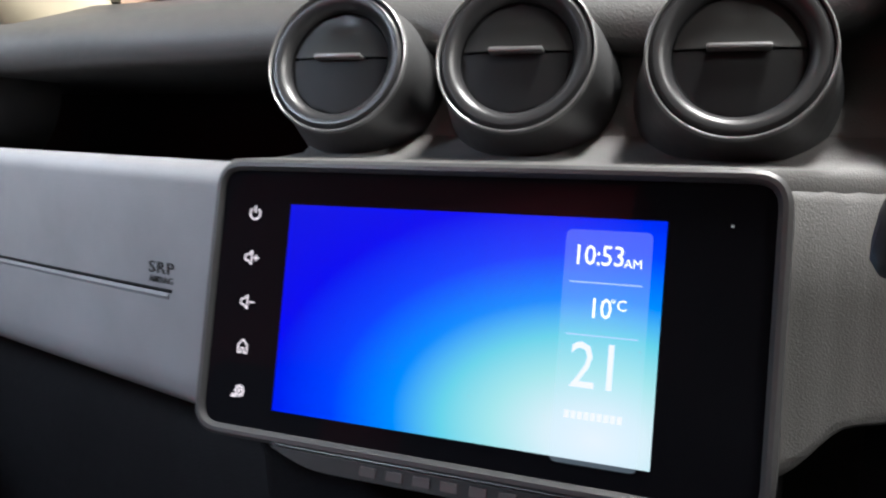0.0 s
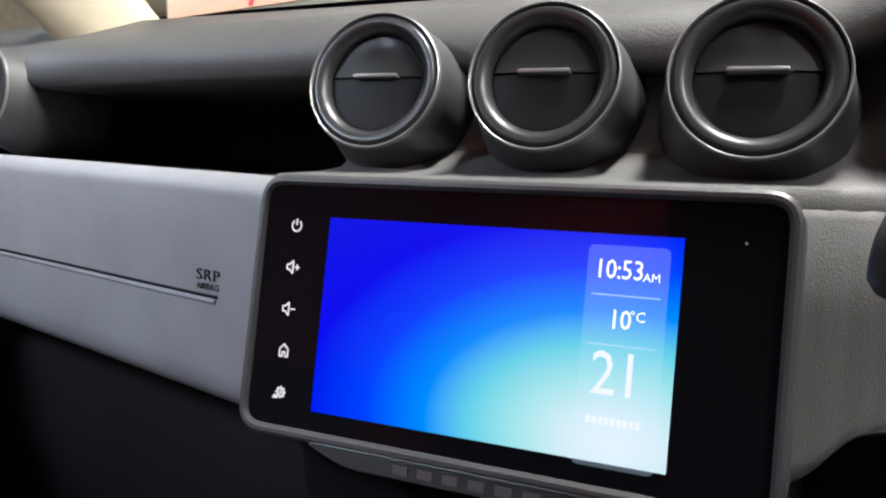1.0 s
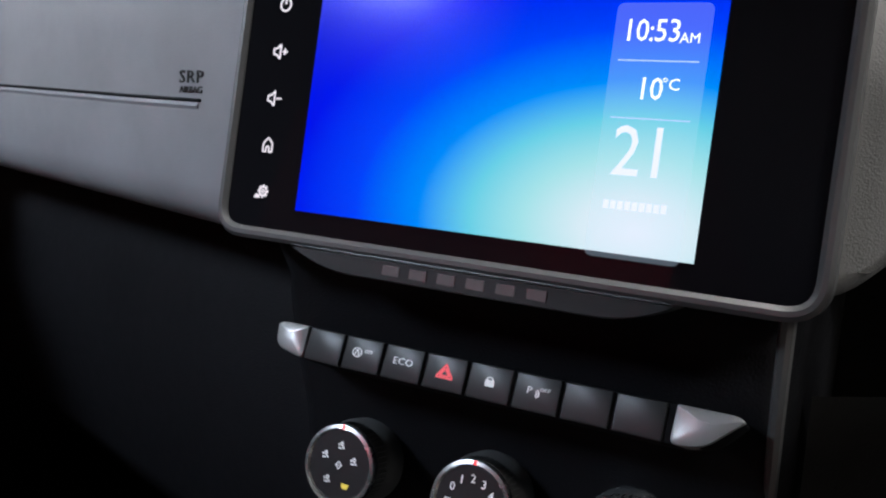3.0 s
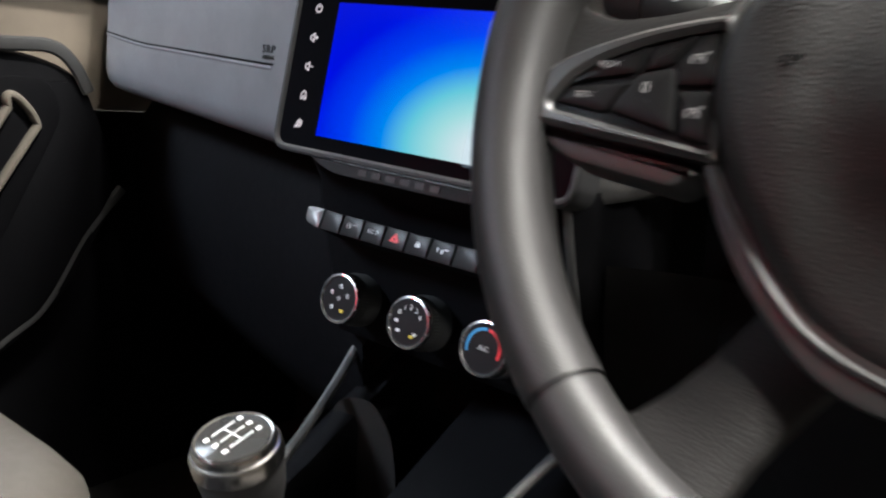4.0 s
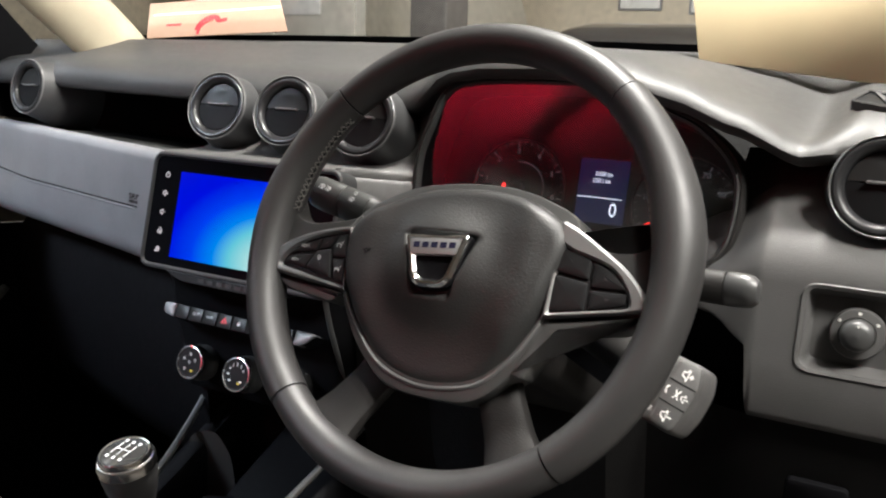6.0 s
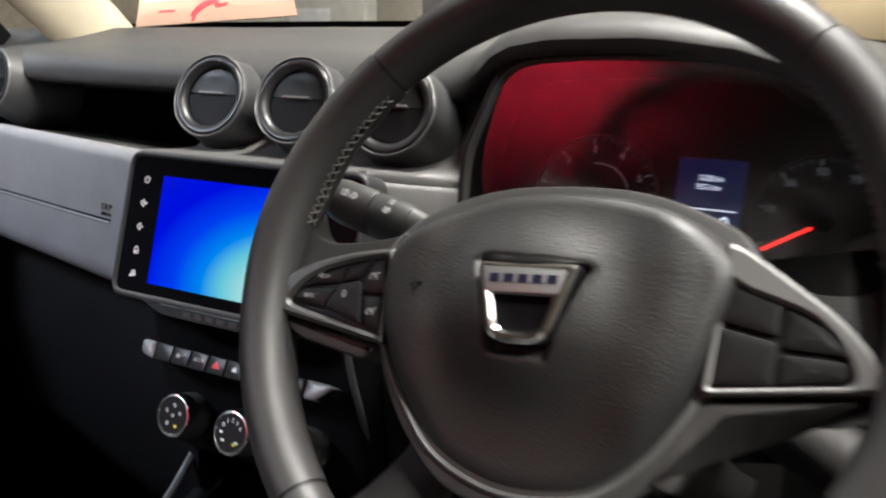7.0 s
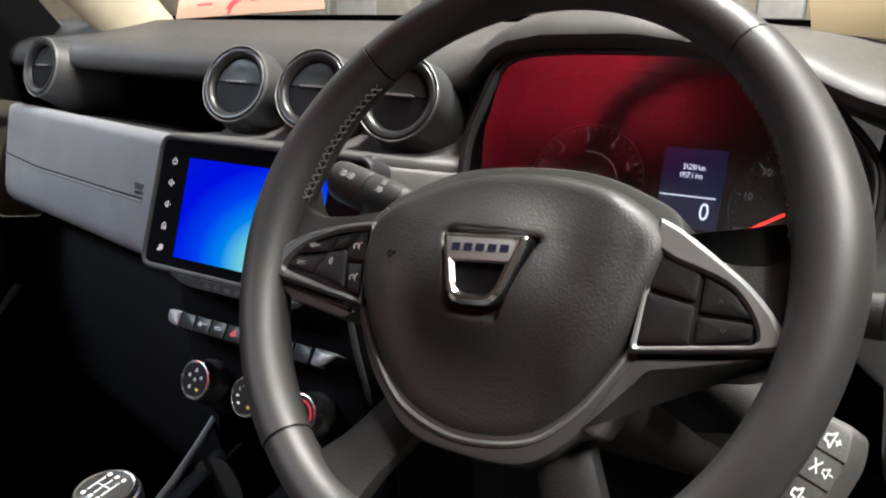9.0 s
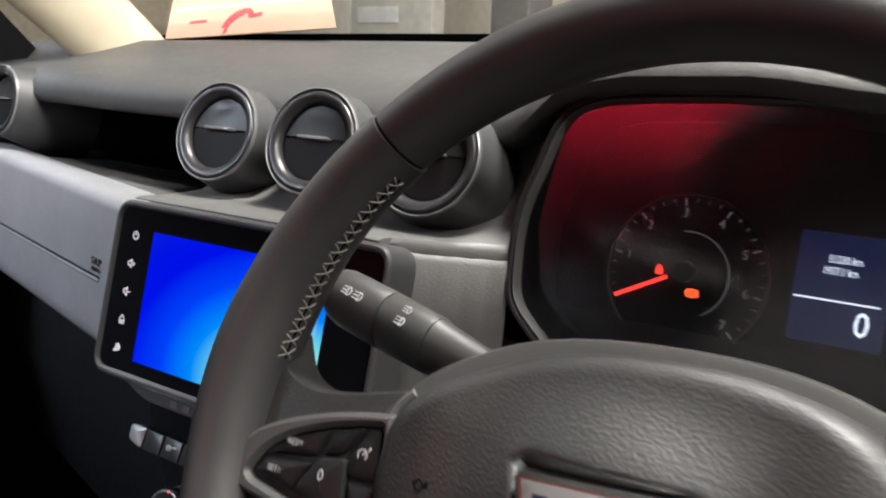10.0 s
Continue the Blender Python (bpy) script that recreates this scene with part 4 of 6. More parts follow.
# ---- air vents ----
def air_vent(origin, tilt, yaw, label, depth=0.06, roll=0.0, flare=0.058):
    ob = thing("air_vent", label, "air vent", facing(origin, tilt, yaw, roll) @ Matrix.Scale(0.92, 4), "dashboard air vents")
    n = 64
    circ = lambda r, z, sx=1.0, sy=1.0, dy=0.0: [Vector((r * sx * math.cos(2 * math.pi * i / n), r * sy * math.sin(2 * math.pi * i / n) + dy, z)) for i in range(n)]
    bm = bmesh.new()
    loft(bm, [circ(0.043, 0.0), circ(0.0452, -0.002), circ(0.0462, -0.008), circ(0.049, -0.025, 1, 1, -0.001), circ(flare - 0.002, -depth, 1, 1, -0.003), circ(flare, -depth - 0.03, 1, 1, -0.003)], True)
    part("housing", bm, M_HOUSING, ob, "grained round housing")
    bm = bmesh.new()
    lathe(bm, [(0.0438, 0.0), (0.044, 0.0014), (0.0447, 0.002), (0.0455, 0.0014), (0.046, -0.001)], n, False)
    part("outer_ring", bm, M_VENTRING, ob, "thin satin grey ring")
    bm = bmesh.new()
    lathe(bm, [(0.044, 0.0), (0.0433, -0.0006), (0.0425, 0.0008), (0.041, 0.0022), (0.0385, 0.0024), (0.0358, 0.001), (0.0335, -0.002), (0.0326, -0.0045), (0.0322, -0.012)], n, False)
    part("inner_ring", bm, M_VENTBAND, ob, "satin charcoal inner ring")
    bm = bmesh.new()
    lathe(bm, [(0.0327, -0.0045), (0.0322, -0.0062), (0.0313, -0.0064), (0.0309, -0.009)], n, False)
    part("groove", bm, M_DARK, ob, "dark groove")
    # two flaps with a slit between them
    for s, nm in ((1, "upper_flap"), (-1, "lower_flap")):
        bm = bmesh.new()
        R, rows = 0.0317, []
        for j in range(9):
            yy = 0.003 + (0.0006 + (R - 0.003 - 0.0006) * j / 8 if s > 0 else -0.0006 - (R + 0.003 - 0.0006) * j / 8)
            half = math.sqrt(max(R * R - yy * yy, 1e-8))
            row = []
            for i in range(17):
                xx = -half + 2 * half * i / 16
                zz = -0.006 + 0.002 * (1 - (xx / R) ** 2) + (0.003 * (1 - abs(yy) / R) ** 1.5 - 0.002 - 0.0012 * math.exp(-((xx / 0.008) ** 2 + ((yy - 0.024) / 0.004) ** 2)) if s > 0 else -0.0022 * (abs(yy) / R))
                row.append(Vector((xx, yy, zz)))
            rows.append(row)
        loft(bm, rows, False)
        # upper flap takes the lit tone, lower flap the shaded one
        part(nm, bm, M_SHADEDFLAP if s < 0 else M_FLAP, ob, "", 60)
    bm = bmesh.new()
    plate(bm, rounded([(-0.0155, 0.0018), (0.0155, 0.0018), (0.0155, 0.0046), (-0.0155, 0.0046)], 0.0012, 3), -0.008, 0.0005, 0.0008)
    part("tab", bm, M_VENTRING, ob, "slim grey tab")
    bm = bmesh.new()
    lathe(bm, [(0.037, -0.014), (0.0001, -0.014)], 32, False)
    part("duct", bm, M_DARK, ob)
    return ob


air_vent((-0.108, 0.071, 1.129), 13, 5, "round charcoal air vent with satin grey ring above display")
air_vent((-0.003, 0.071, 1.129), 13, 5, "round charcoal air vent with satin grey ring above display")
air_vent((0.106, 0.066, 1.126), 13, 5, "round charcoal air vent with satin grey ring above display")
air_vent((-0.562, 0.142, 1.139), 6, -4, "round charcoal air vent near the passenger door", 0.075, 0, 0.062)
air_vent((0.6225, 0.05, 1.1035), 6, -4, "round charcoal air vent near the driver door", 0.05)

# ---- display unit ----
display = thing("touchscreen", "black glass touchscreen lit with a blue picture", "display", facing((0, 0, 1.05), 8))
# local: x right, y up along the glass, z towards the cabin; picture top edge is y = 0
outer = rounded([(-0.1335, -0.114), (0.1345, -0.114), (0.1345, 0.0215), (-0.1335, 0.0215)], 0.016, 8)
inner = inset(outer, 0.0055)
bm = bmesh.new()
frame_plate(bm, outer, inner, -0.026, 0.0022, 0.0018)
part("bezel", bm, M_BEZEL, display, "satin grey plastic surround")
bm = bmesh.new()
plate(bm, inset(outer, 0.0045), -0.02, -0.0004, 0.0004)
part("glass", bm, M_GLASS, display, "glossy black glass", 3)
bm = bmesh.new()
pts = [Vector((-0.0885, -0.0985)), Vector((0.0885, -0.0985)), Vector((0.0885, 0.0)), Vector((-0.0885, 0.0))]
loft(bm, [[Vector((p.x, p.y, z)) for p in pts] for z in (-0.0005, 0.0)], True, True, True)
picture = part("picture", bm, screen_gradient(0.066, -0.09), display, "lit blue to white picture")
# lower lip with a raised word mark of plain bars
bm = bmesh.new()
plate(bm, rounded([(-0.094, -0.113), (-0.066, -0.1232), (0.066, -0.1232), (0.09, -0.113)], 0.012, 5), -0.02, 0.0012, 0.0012)
lip = part("lower_lip", bm, M_BEZEL, display, "satin grey lower lip")
for i in range(6):
    x = -0.034 + i * 0.0132
    bm = bmesh.new()
    bar(bm, x - 0.004, -0.1185, x + 0.004, -0.1185, 0.0042, 0.0012, 0.0006)
    part("raised_bar", bm, M_TRIM, lip, "raised plain bar")
bm = bmesh.new()
poly(bm, [(0.1125, -0.0012), (0.1135, -0.0012), (0.1135, -0.0002), (0.1125, -0.0002)], -0.0004, 0.0002)
part("sensor_dot", bm, M_PRINT, display)


def icon_power(bm, x, y, s, z):
    arc(bm, x, y, 0.42 * s, 0.13 * s, 125, 415, z, 18)
    bar(bm, x, y + 0.05 * s, x, y + 0.55 * s, 0.13 * s, z)


def icon_speaker(bm, x, y, s, z, plus):
    o = [(-0.5, 0.2), (-0.25, 0.2), (0.05, 0.5), (0.05, -0.5), (-0.25, -0.2), (-0.5, -0.2)]
    for (a, b), (c, d) in zip(o, o[1:] + o[:1]):
        bar(bm, x + a * s, y + b * s, x + c * s, y + d * s, 0.12 * s, z)
    bar(bm, x + 0.2 * s, y, x + 0.65 * s, y, 0.12 * s, z)
    if plus:
        bar(bm, x + 0.42 * s, y - 0.22 * s, x + 0.42 * s, y + 0.22 * s, 0.12 * s, z)


def icon_home(bm, x, y, s, z):
    o = [(-0.38, -0.45), (-0.12, -0.45), (-0.12, -0.1), (0.12, -0.1), (0.12, -0.45), (0.38, -0.45), (0.38, 0.12), (0, 0.5), (-0.38, 0.12)]
    for (a, b), (c, d) in zip(o, o[1:] + o[:1]):
        bar(bm, x + a * s, y + b * s, x + c * s, y + d * s, 0.12 * s, z)


def icon_gear(bm, x, y, s, z):
    arc(bm, x + 0.1 * s, y + 0.05 * s, 0.3 * s, 0.14 * s, 0, 360, z, 14)
    arc(bm, x + 0.1 * s, y + 0.05 * s, 0.1 * s, 0.1 * s, 0, 360, z, 10)
    for k in range(8):
        a = k * math.pi / 4
        bar(bm, x + 0.1 * s + 0.33 * s * math.cos(a), y + 0.05 * s + 0.33 * s * math.sin(a), x + 0.1 * s + 0.46 * s * math.cos(a), y + 0.05 * s + 0.46 * s * math.sin(a), 0.14 * s, z)
    poly(bm, [(x - 0.65 * s, y - 0.45 * s), (x - 0.1 * s, y - 0.45 * s), (x - 0.2 * s, y - 0.2 * s), (x - 0.45 * s, y - 0.15 * s)], z)


for k, (nm, fn) in enumerate((("power_icon", icon_power), ("volume_up_icon", lambda *a: icon_speaker(*a, True)), ("volume_down_icon", lambda *a: icon_speaker(*a, False)), ("home_icon", icon_home), ("settings_icon", icon_gear))):
    bm = bmesh.new()
    fn(bm, -0.109, -0.0052 - 0.0217 * k, 0.0068, -0.0004)
    part(nm, bm, M_ICON, display, "lit pale icon")

Z1, Z2 = 0.0002, 0.0004
def card_glow():
    m, nt, bsdf = node_mat("pale_card_overlay")
    tr, em, mix = (nt.nodes.new(k) for k in ("ShaderNodeBsdfTransparent", "ShaderNodeEmission", "ShaderNodeMixShader"))
    em.inputs[0].default_value, em.inputs[1].default_value = (0.75, 0.9, 1.0, 1), 0.8
    mix.inputs[0].default_value = 0.12
    nt.links.new(tr.outputs[0], mix.inputs[1])
    nt.links.new(em.outputs[0], mix.inputs[2])
    nt.links.new(mix.outputs[0], nt.nodes["Material Output"].inputs["Surface"])
    return m


bm = bmesh.new()
o = box2(0.0356, 0.0955, 0.003, 0.0657, -0.0527, 4)
loft(bm, [[Vector((p.x, p.y, Z1)) for p in o], [Vector((p.x, p.y, Z1 + 0.00005)) for p in o]], True, False, True)
part("info_card", bm, card_glow(), picture, "pale translucent card")
T = lambda x, y: pose(x, y, Z2)
letters("10:53", 0.0118, "clock_reading", M_UIWHITE, picture, T(0.0621, -0.0157), 0.00005, 0.95, 0.88)
letters("AM", 0.0052, "clock_suffix", M_UIWHITE, picture, T(0.0763, -0.0181), 0.00005)
letters("10", 0.0118, "temperature_reading", M_UIWHITE, picture, T(0.0642, -0.0372), 0.00005, 0.95, 0.88)
letters("\u00b0C", 0.0062, "temperature_unit", M_UIWHITE, picture, T(0.0717, -0.0352), 0.00005)
letters("21", 0.027, "date_number", M_UIDATE, picture, T(0.0645, -0.0612), 0.00005, 0.95, 0.88)
for y in (-0.0265, -0.048):
    bm = bmesh.new()
    bar(bm, 0.0508, y, 0.0805, y, 0.0005, Z2, 0.00005)
    part("divider", bm, M_UIPALE, picture)
for i in range(9):
    bm = bmesh.new()
    bar(bm, 0.0528 + i * 0.0027, -0.0805, 0.0548 + i * 0.0027, -0.0805, 0.0032, Z2, 0.00005)
    part("month_bar", bm, M_UIDATE, picture)

# ---- switch strip ----
SM = facing((0, 0.004, 0.8875), 22) @ Matrix.Diagonal((1, 0.86, 1, 1))
strip = thing("switch_strip", "silver-ended strip of grey push switches", "switch panel", SM)
bm = bmesh.new()
plate(bm, rounded([(-0.109, 0.0075), (-0.1075, -0.006), (-0.09, -0.0105), (0.085, -0.0105), (0.1, -0.008), (0.111, 0.0065), (0.108, 0.0085), (-0.104, 0.0085)], [0.004, 0.006, 0.01, 0.02, 0.02, 0.002, 0.002, 0.003], 4), -0.02, 0.0005, 0.0015)
part("base", bm, M_DARK, strip)
for s in (-1, 1):
    bm = bmesh.new()
    if s < 0:
        plate(bm, rounded([(-0.109, 0.0075), (-0.1075, -0.006), (-0.09, -0.0102), (-0.0905, 0.0085), (-0.104, 0.0085)], [0.004, 0.006, 0.004, 0.001, 0.003], 5), -0.01, 0.0025, 0.0015, 0.001)
    else:
        plate(bm, rounded([(0.0845, -0.0102), (0.097, -0.009), (0.111, 0.0065), (0.108, 0.0085), (0.085, 0.0085)], [0.004, 0.012, 0.002, 0.002, 0.001], 5), -0.01, 0.0025, 0.0015, 0.001)
    part("end_cap", bm, M_GREYTRIM, strip, "satin silver end cap")
bm = bmesh.new()
plate(bm, rounded([(-0.01, -0.0098), (0.01, -0.0098), (0.01, 0.008), (-0.01, 0.008)], 0.001, 2), -0.008, 0.0022, 0.0008)
key = None
for i in range(8):
    x = -0.0795 + i * 0.0216
    if i == 0:
        key = part("switch_key", bm, M_DARKKEY, strip)
        key.matrix_basis = pose(x, 0, 0)
        k = key
    else:
        k = again(key, pose(x, 0, 0))
    z = 0.0022
    if i == 1:
        b2 = bmesh.new()
        arc(b2, -0.003, 0, 0.0024, 0.0005, 30, 390, z, 16)
        bar(b2, -0.0042, -0.0014, -0.003, 0.0016, 0.0005, z)
        bar(b2, -0.0018, -0.0014, -0.003, 0.0016, 0.0005, z)
        part("stop_start_icon", b2, M_PRINT, k)
        letters("OFF", 0.0026, "off_lettering", M_PRINT, k, pose(0.003, 0.0012, z))
    elif i == 2:
        letters("ECO", 0.0052, "eco_lettering", M_PRINT, k, pose(0, 0, z))
    elif i == 3:
        b2 = bmesh.new()
        for r in (0.0046, 0.0026):
            t3 = [(r * math.cos(radians(a)), r * math.sin(radians(a)) - 0.001) for a in (90, 210, 330)]
            for a, b in zip(t3, t3[1:] + t3[:1]):
                bar(b2, *a, *b, 0.0009, z)
        part("hazard_icon", b2, M_HAZARD_LIT, k, "red warning triangle")
    elif i == 4:
        b2 = bmesh.new()
        poly(b2, box2(0.0044, 0.0034, 0.0004, 0, -0.001, 2), z)
        arc(b2, 0, 0.0006, 0.0014, 0.0006, 0, 180, z, 10)
        part("lock_icon", b2, M_PRINT, k)
    elif i == 5:
        letters("P", 0.005, "parking_lettering", M_PRINT, k, pose(-0.0034, 0, z))
        letters("OFF", 0.0026, "off_lettering", M_PRINT, k, pose(0.0034, 0.0012, z))
        b2 = bmesh.new()
        arc(b2, -0.0012, -0.001, 0.0012, 0.0005, -60, 60, z, 6)
        arc(b2, -0.0012, -0.001, 0.0022, 0.0005, -60, 60, z, 8)
        part("wave_icon", b2, M_PRINT, k)


# ---- climate knobs ----
def climate_knob(x, kind):
    ob = thing("climate_knob", {"air": "black round knob with white airflow icons", "fan": "black round fan knob with white numbers", "heat": "black round temperature knob with blue and red arc"}[kind], "control knob", facing((x, 0.012, 0.826), 12) @ Matrix.Scale(0.88, 4), "climate control knobs")
    bm = bmesh.new()
    lathe(bm, [(0.0245, -0.032), (0.0245, -0.02), (0.0225, -0.016), (0.0222, -0.006), (0.0228, -0.004)], 48, True)
    part("skirt", bm, M_DARKCHROME if kind == "heat" else M_TRIM, ob, "ribbed grip")
    bm = bmesh.new()
    for i in range(48):
        a = 2 * math.pi * i / 48
        sweep(bm, [(0.0224 * math.cos(a), 0.0224 * math.sin(a), -0.016), (0.0224 * math.cos(a), 0.0224 * math.sin(a), -0.006)], circle2(0.0006, 4))
    part("grip_ribs", bm, M_TRIM, ob)
    bm = bmesh.new()
    lathe(bm, [(0.0228, -0.005), (0.0232, -0.003), (0.0225, -0.0005), (0.0205, 0.0), (0.0195, -0.0012)], 48, False)
    part("chrome_ring", bm, M_DARKCHROME, ob, "smoked chrome ring")
    bm = bmesh.new()
    lathe(bm, [(0.0198, -0.0014), (0.0001, -0.0010)], 40, False)
    face = part("face", bm, M_KEY, ob, "black face")
    bm = bmesh.new()
    poly(bm, [(-0.0006, 0.0205), (0.0006, 0.0205), (0.0006, 0.0225), (-0.0006, 0.0225)], 0.0, 0.0004)
    part("pointer", bm, M_RED, ob, "red pointer mark")
    z = -0.0009
    if kind == "air":
        spots = [(0, 0.011), (-0.0095, 0.004), (0.0095, 0.004), (0, 0.0), (-0.006, -0.009), (0.006, -0.0105)]
        for i, (a, b) in enumerate(spots):
            b2 = bmesh.new()
            if i == 3:
                arc(b2, a, b, 0.002, 0.0006, 0, 360, z, 4)
                bar(b2, a - 0.002, b, a + 0.002, b, 0.0004, z)
            elif i == 5:
                poly(b2, [(a - 0.0026, b + 0.0012), (a + 0.0026, b + 0.0012), (a + 0.0014, b - 0.0016), (a - 0.0014, b - 0.0016)], z)
            else:
                arc(b2, a, b + 0.001, 0.0008, 0.0008, 0, 360, z, 8)
                bar(b2, a, b, a + 0.002, b - 0.0015, 0.0007, z)
                bar(b2, a - 0.002, b - 0.0016, a + 0.0005, b - 0.0016, 0.0007, z)
                bar(b2, a - 0.0024, b + 0.0008, a - 0.0014, b - 0.0004, 0.0006, z)
            part("airflow_icon", b2, M_YELLOW if i == 5 else M_PRINT, face)
    elif kind == "fan":
        for i, t in enumerate("01234"):
            a = radians(150 - i * 30)
            letters(t, 0.0062, "fan_number", M_PRINT, face, pose(0.0128 * math.cos(a), 0.0128 * math.sin(a), z))
        for a, mm in ((185, M_PRINT), (225, M_PRINT), (300, M_YELLOW), (318, M_PRINT)):
            b2 = bmesh.new()
            poly(b2, box2(0.0042, 0.0026, 0.0006, 0.0126 * math.cos(radians(a)), 0.0126 * math.sin(radians(a)), 2), z)
            part("mode_icon", b2, mm, face)
    else:
        b2 = bmesh.new()
        arc(b2, 0, 0, 0.0155, 0.0024, 90, 200, z, 20)
        part("cold_arc", b2, M_BLUEPRINT, face, "blue arc")
        b2 = bmesh.new()
        arc(b2, 0, 0, 0.0155, 0.0024, -20, 84, z, 20)
        part("hot_arc", b2, M_HAZARD_LIT, face, "red arc")
        letters("A/C", 0.006, "cooling_lettering", M_PRINT, face, pose(0, 0, z))


climate_knob(-0.075, "air")
climate_knob(-0.003, "fan")
climate_knob(0.0655, "heat")

# ---- instrument cluster ----
CM = facing((0.338, 0.09, 1.094), 6)
cluster = thing("instrument_cluster", "black instrument cluster with lit red needles and blue readout", "instrument cluster", CM)
co = [(-0.1375, -0.071), (-0.1527, -0.0547), (-0.157, -0.033), (-0.157, 0.0), (-0.149, 0.03), (-0.138, 0.06), (-0.119, 0.074), (-0.08, 0.079), (-0.03, 0.081), (0.03, 0.0805), (0.064, 0.0765), (0.0933, 0.0605), (0.128, 0.0453), (0.1587, 0.0169), (0.168, -0.0095), (0.1645, -0.0544), (0.1475, -0.0752), (0.118, -0.085), (0.0, -0.09), (-0.11, -0.0845)]
co = [Vector(p[:2]) for p in curve_pts([(*p, 0) for p in co + co[:1]], 100)][:-1][::-1]
at = lambda o, z: [Vector((p.x, p.y, z)) for p in o]
bm = bmesh.new()
loft(bm, [at(inset(co, -0.009), -0.06), at(inset(co, -0.0075), 0.012), at(inset(co, -0.006), 0.015), at(inset(co, -0.004), 0.015), at(inset(co, -0.001), 0.012)], True)
part("hood", bm, M_LOWER, cluster, "dark surround")
bm = bmesh.new()
loft(bm, [at(inset(co, -0.003), 0.0135), at(inset(co, -0.001), 0.0155), at(inset(co, 0.001), 0.013), at(inset(co, 0.002), 0.009)], True)
part("bezel", bm, M_TRIM, cluster, "satin charcoal inner bezel")
bm = bmesh.new()
loft(bm, [at(inset(co, 0.0015), 0.01), at(inset(co, 0.003), -0.045)], True)
part("well", bm, M_FACE, cluster, "black inner well")
bm = bmesh.new()
loft(bm, [at(inset(co, 0.001), -0.042), at(inset(co, 0.001), -0.0425)], True, True, True)
face = part("face", bm, M_FACE, cluster, "matte black dial face")
bm = bmesh.new()
o = inset(co, 0.002)
lens_rings = []
for k in (1.0, 0.8, 0.6, 0.4, 0.2):
    lens_rings.append([Vector((p.x * k, p.y * k, 0.002 + 0.14 * (p.y * k))) for p in o])
loft(bm, lens_rings, True, False, True)
lens = part("lens", bm, M_LENS, cluster, "clear curved plastic lens", 35, (0, 0, 1))
lens.visible_shadow = False
FZ = -0.0418


def dial(cx, cy, r, nm, numbers, a0, a1, ring_label):
    bm = bmesh.new()
    arc(bm, cx, cy, r, 0.0016, a1 - 20, a0 + 20, FZ, 60, 0.004)
    d = part(nm, bm, M_LOWER, cluster, ring_label)
    n = len(numbers)
    bm = bmesh.new()
    sub = 4
    for i in range((n - 1) * sub + 1):
        a = radians(a0 + (a1 - a0) * i / ((n - 1) * sub))
        long = i % sub == 0
        r0 = r - (0.0075 if long else 0.005)
        bar(bm, cx + r0 * math.cos(a), cy + r0 * math.sin(a), cx + (r - 0.0025) * math.cos(a), cy + (r - 0.0025) * math.sin(a), 0.0011 if long else 0.0006, FZ)
    part("tick_marks", bm, M_DIALLIT, d)
    for i, t in enumerate(numbers):
        if t:
            a = radians(a0 + (a1 - a0) * i / (n - 1))
            letters(t, 0.0085, "dial_number", M_DIALLIT, d, pose(cx + (r - 0.0125) * math.cos(a), cy + (r - 0.0125) * math.sin(a), FZ))
    return d


def needle(cx, cy, ang, r0, r1, d):
    bm = bmesh.new()
    c, s = math.cos(radians(ang)), math.sin(radians(ang))
    bar(bm, cx + r0 * c, cy + r0 * s, cx + r1 * c, cy + r1 * s, 0.0022, FZ + 0.006, 0.0015)
    part("needle", bm, M_RED, d, "glowing red needle")
    bm = bmesh.new()
    lathe(bm, [(0.007, FZ), (0.007, FZ + 0.006), (0.0055, FZ + 0.008), (0.0001, FZ + 0.0085)], 28, False)
    bm.transform(pose(cx, cy, 0))
    part("needle_hub", bm, M_FACE, d, "black hub")


tach = dial(-0.064, -0.0225, 0.0522, "rev_counter", ["", "1", "2", "3", "4", "5", "6", "7"], 205, -45, "thin grey dial ring")
needle(-0.064, -0.0205, 208, 0.0105, 0.0475, tach)
speed = dial(0.112, -0.0255, 0.051, "speedometer", ["", "10", "30", "50", "70", "90", "110", "130"], 205, -45, "thin grey dial ring")
needle(0.112, -0.0255, 212, 0.008, 0.046, speed)
bm = bmesh.new()
arc(bm, -0.064, -0.0225, 0.028, 0.0008, -60, 100, FZ, 24)
part("inner_scale", bm, M_DIALLIT, tach)
bm = bmesh.new()
plate(bm, box2(0.052, 0.066, 0.002, 0.028, -0.017), FZ - 0.0005, FZ + 0.0006, 0.0004)
lcd = part("readout", bm, M_LCD, cluster, "dark blue lit readout")
LZ = FZ + 0.0008
letters("51230 km", 0.0064, "readout_reading", M_LCDTEXT, lcd, pose(0.0285, 0.0005, LZ), 0.0001, 0.95, 0.75)
letters("1957.1 km", 0.0064, "readout_reading", M_LCDTEXT, lcd, pose(0.0265, -0.0065, LZ), 0.0001, 0.95, 0.75)
letters("0", 0.021, "readout_reading", M_LCDTEXT, lcd, pose(0.042, -0.036, LZ), 0.0001, 1, 0.85)
bm = bmesh.new()
bar(bm, 0.003, -0.0238, 0.05, -0.0238, 0.0009, LZ)
part("divider", bm, M_LCDTEXT, lcd)
bm = bmesh.new()
arc(bm, -0.0781, -0.0205, 0.0016, 0.0008, 0, 180, FZ + 0.009, 8)
poly(bm, box2(0.0046, 0.0042, 0.0008, -0.0781, -0.0225, 2), FZ + 0.009)
part("warning_lamp", bm, M_RED, cluster, "lit red warning symbol")
bm = bmesh.new()
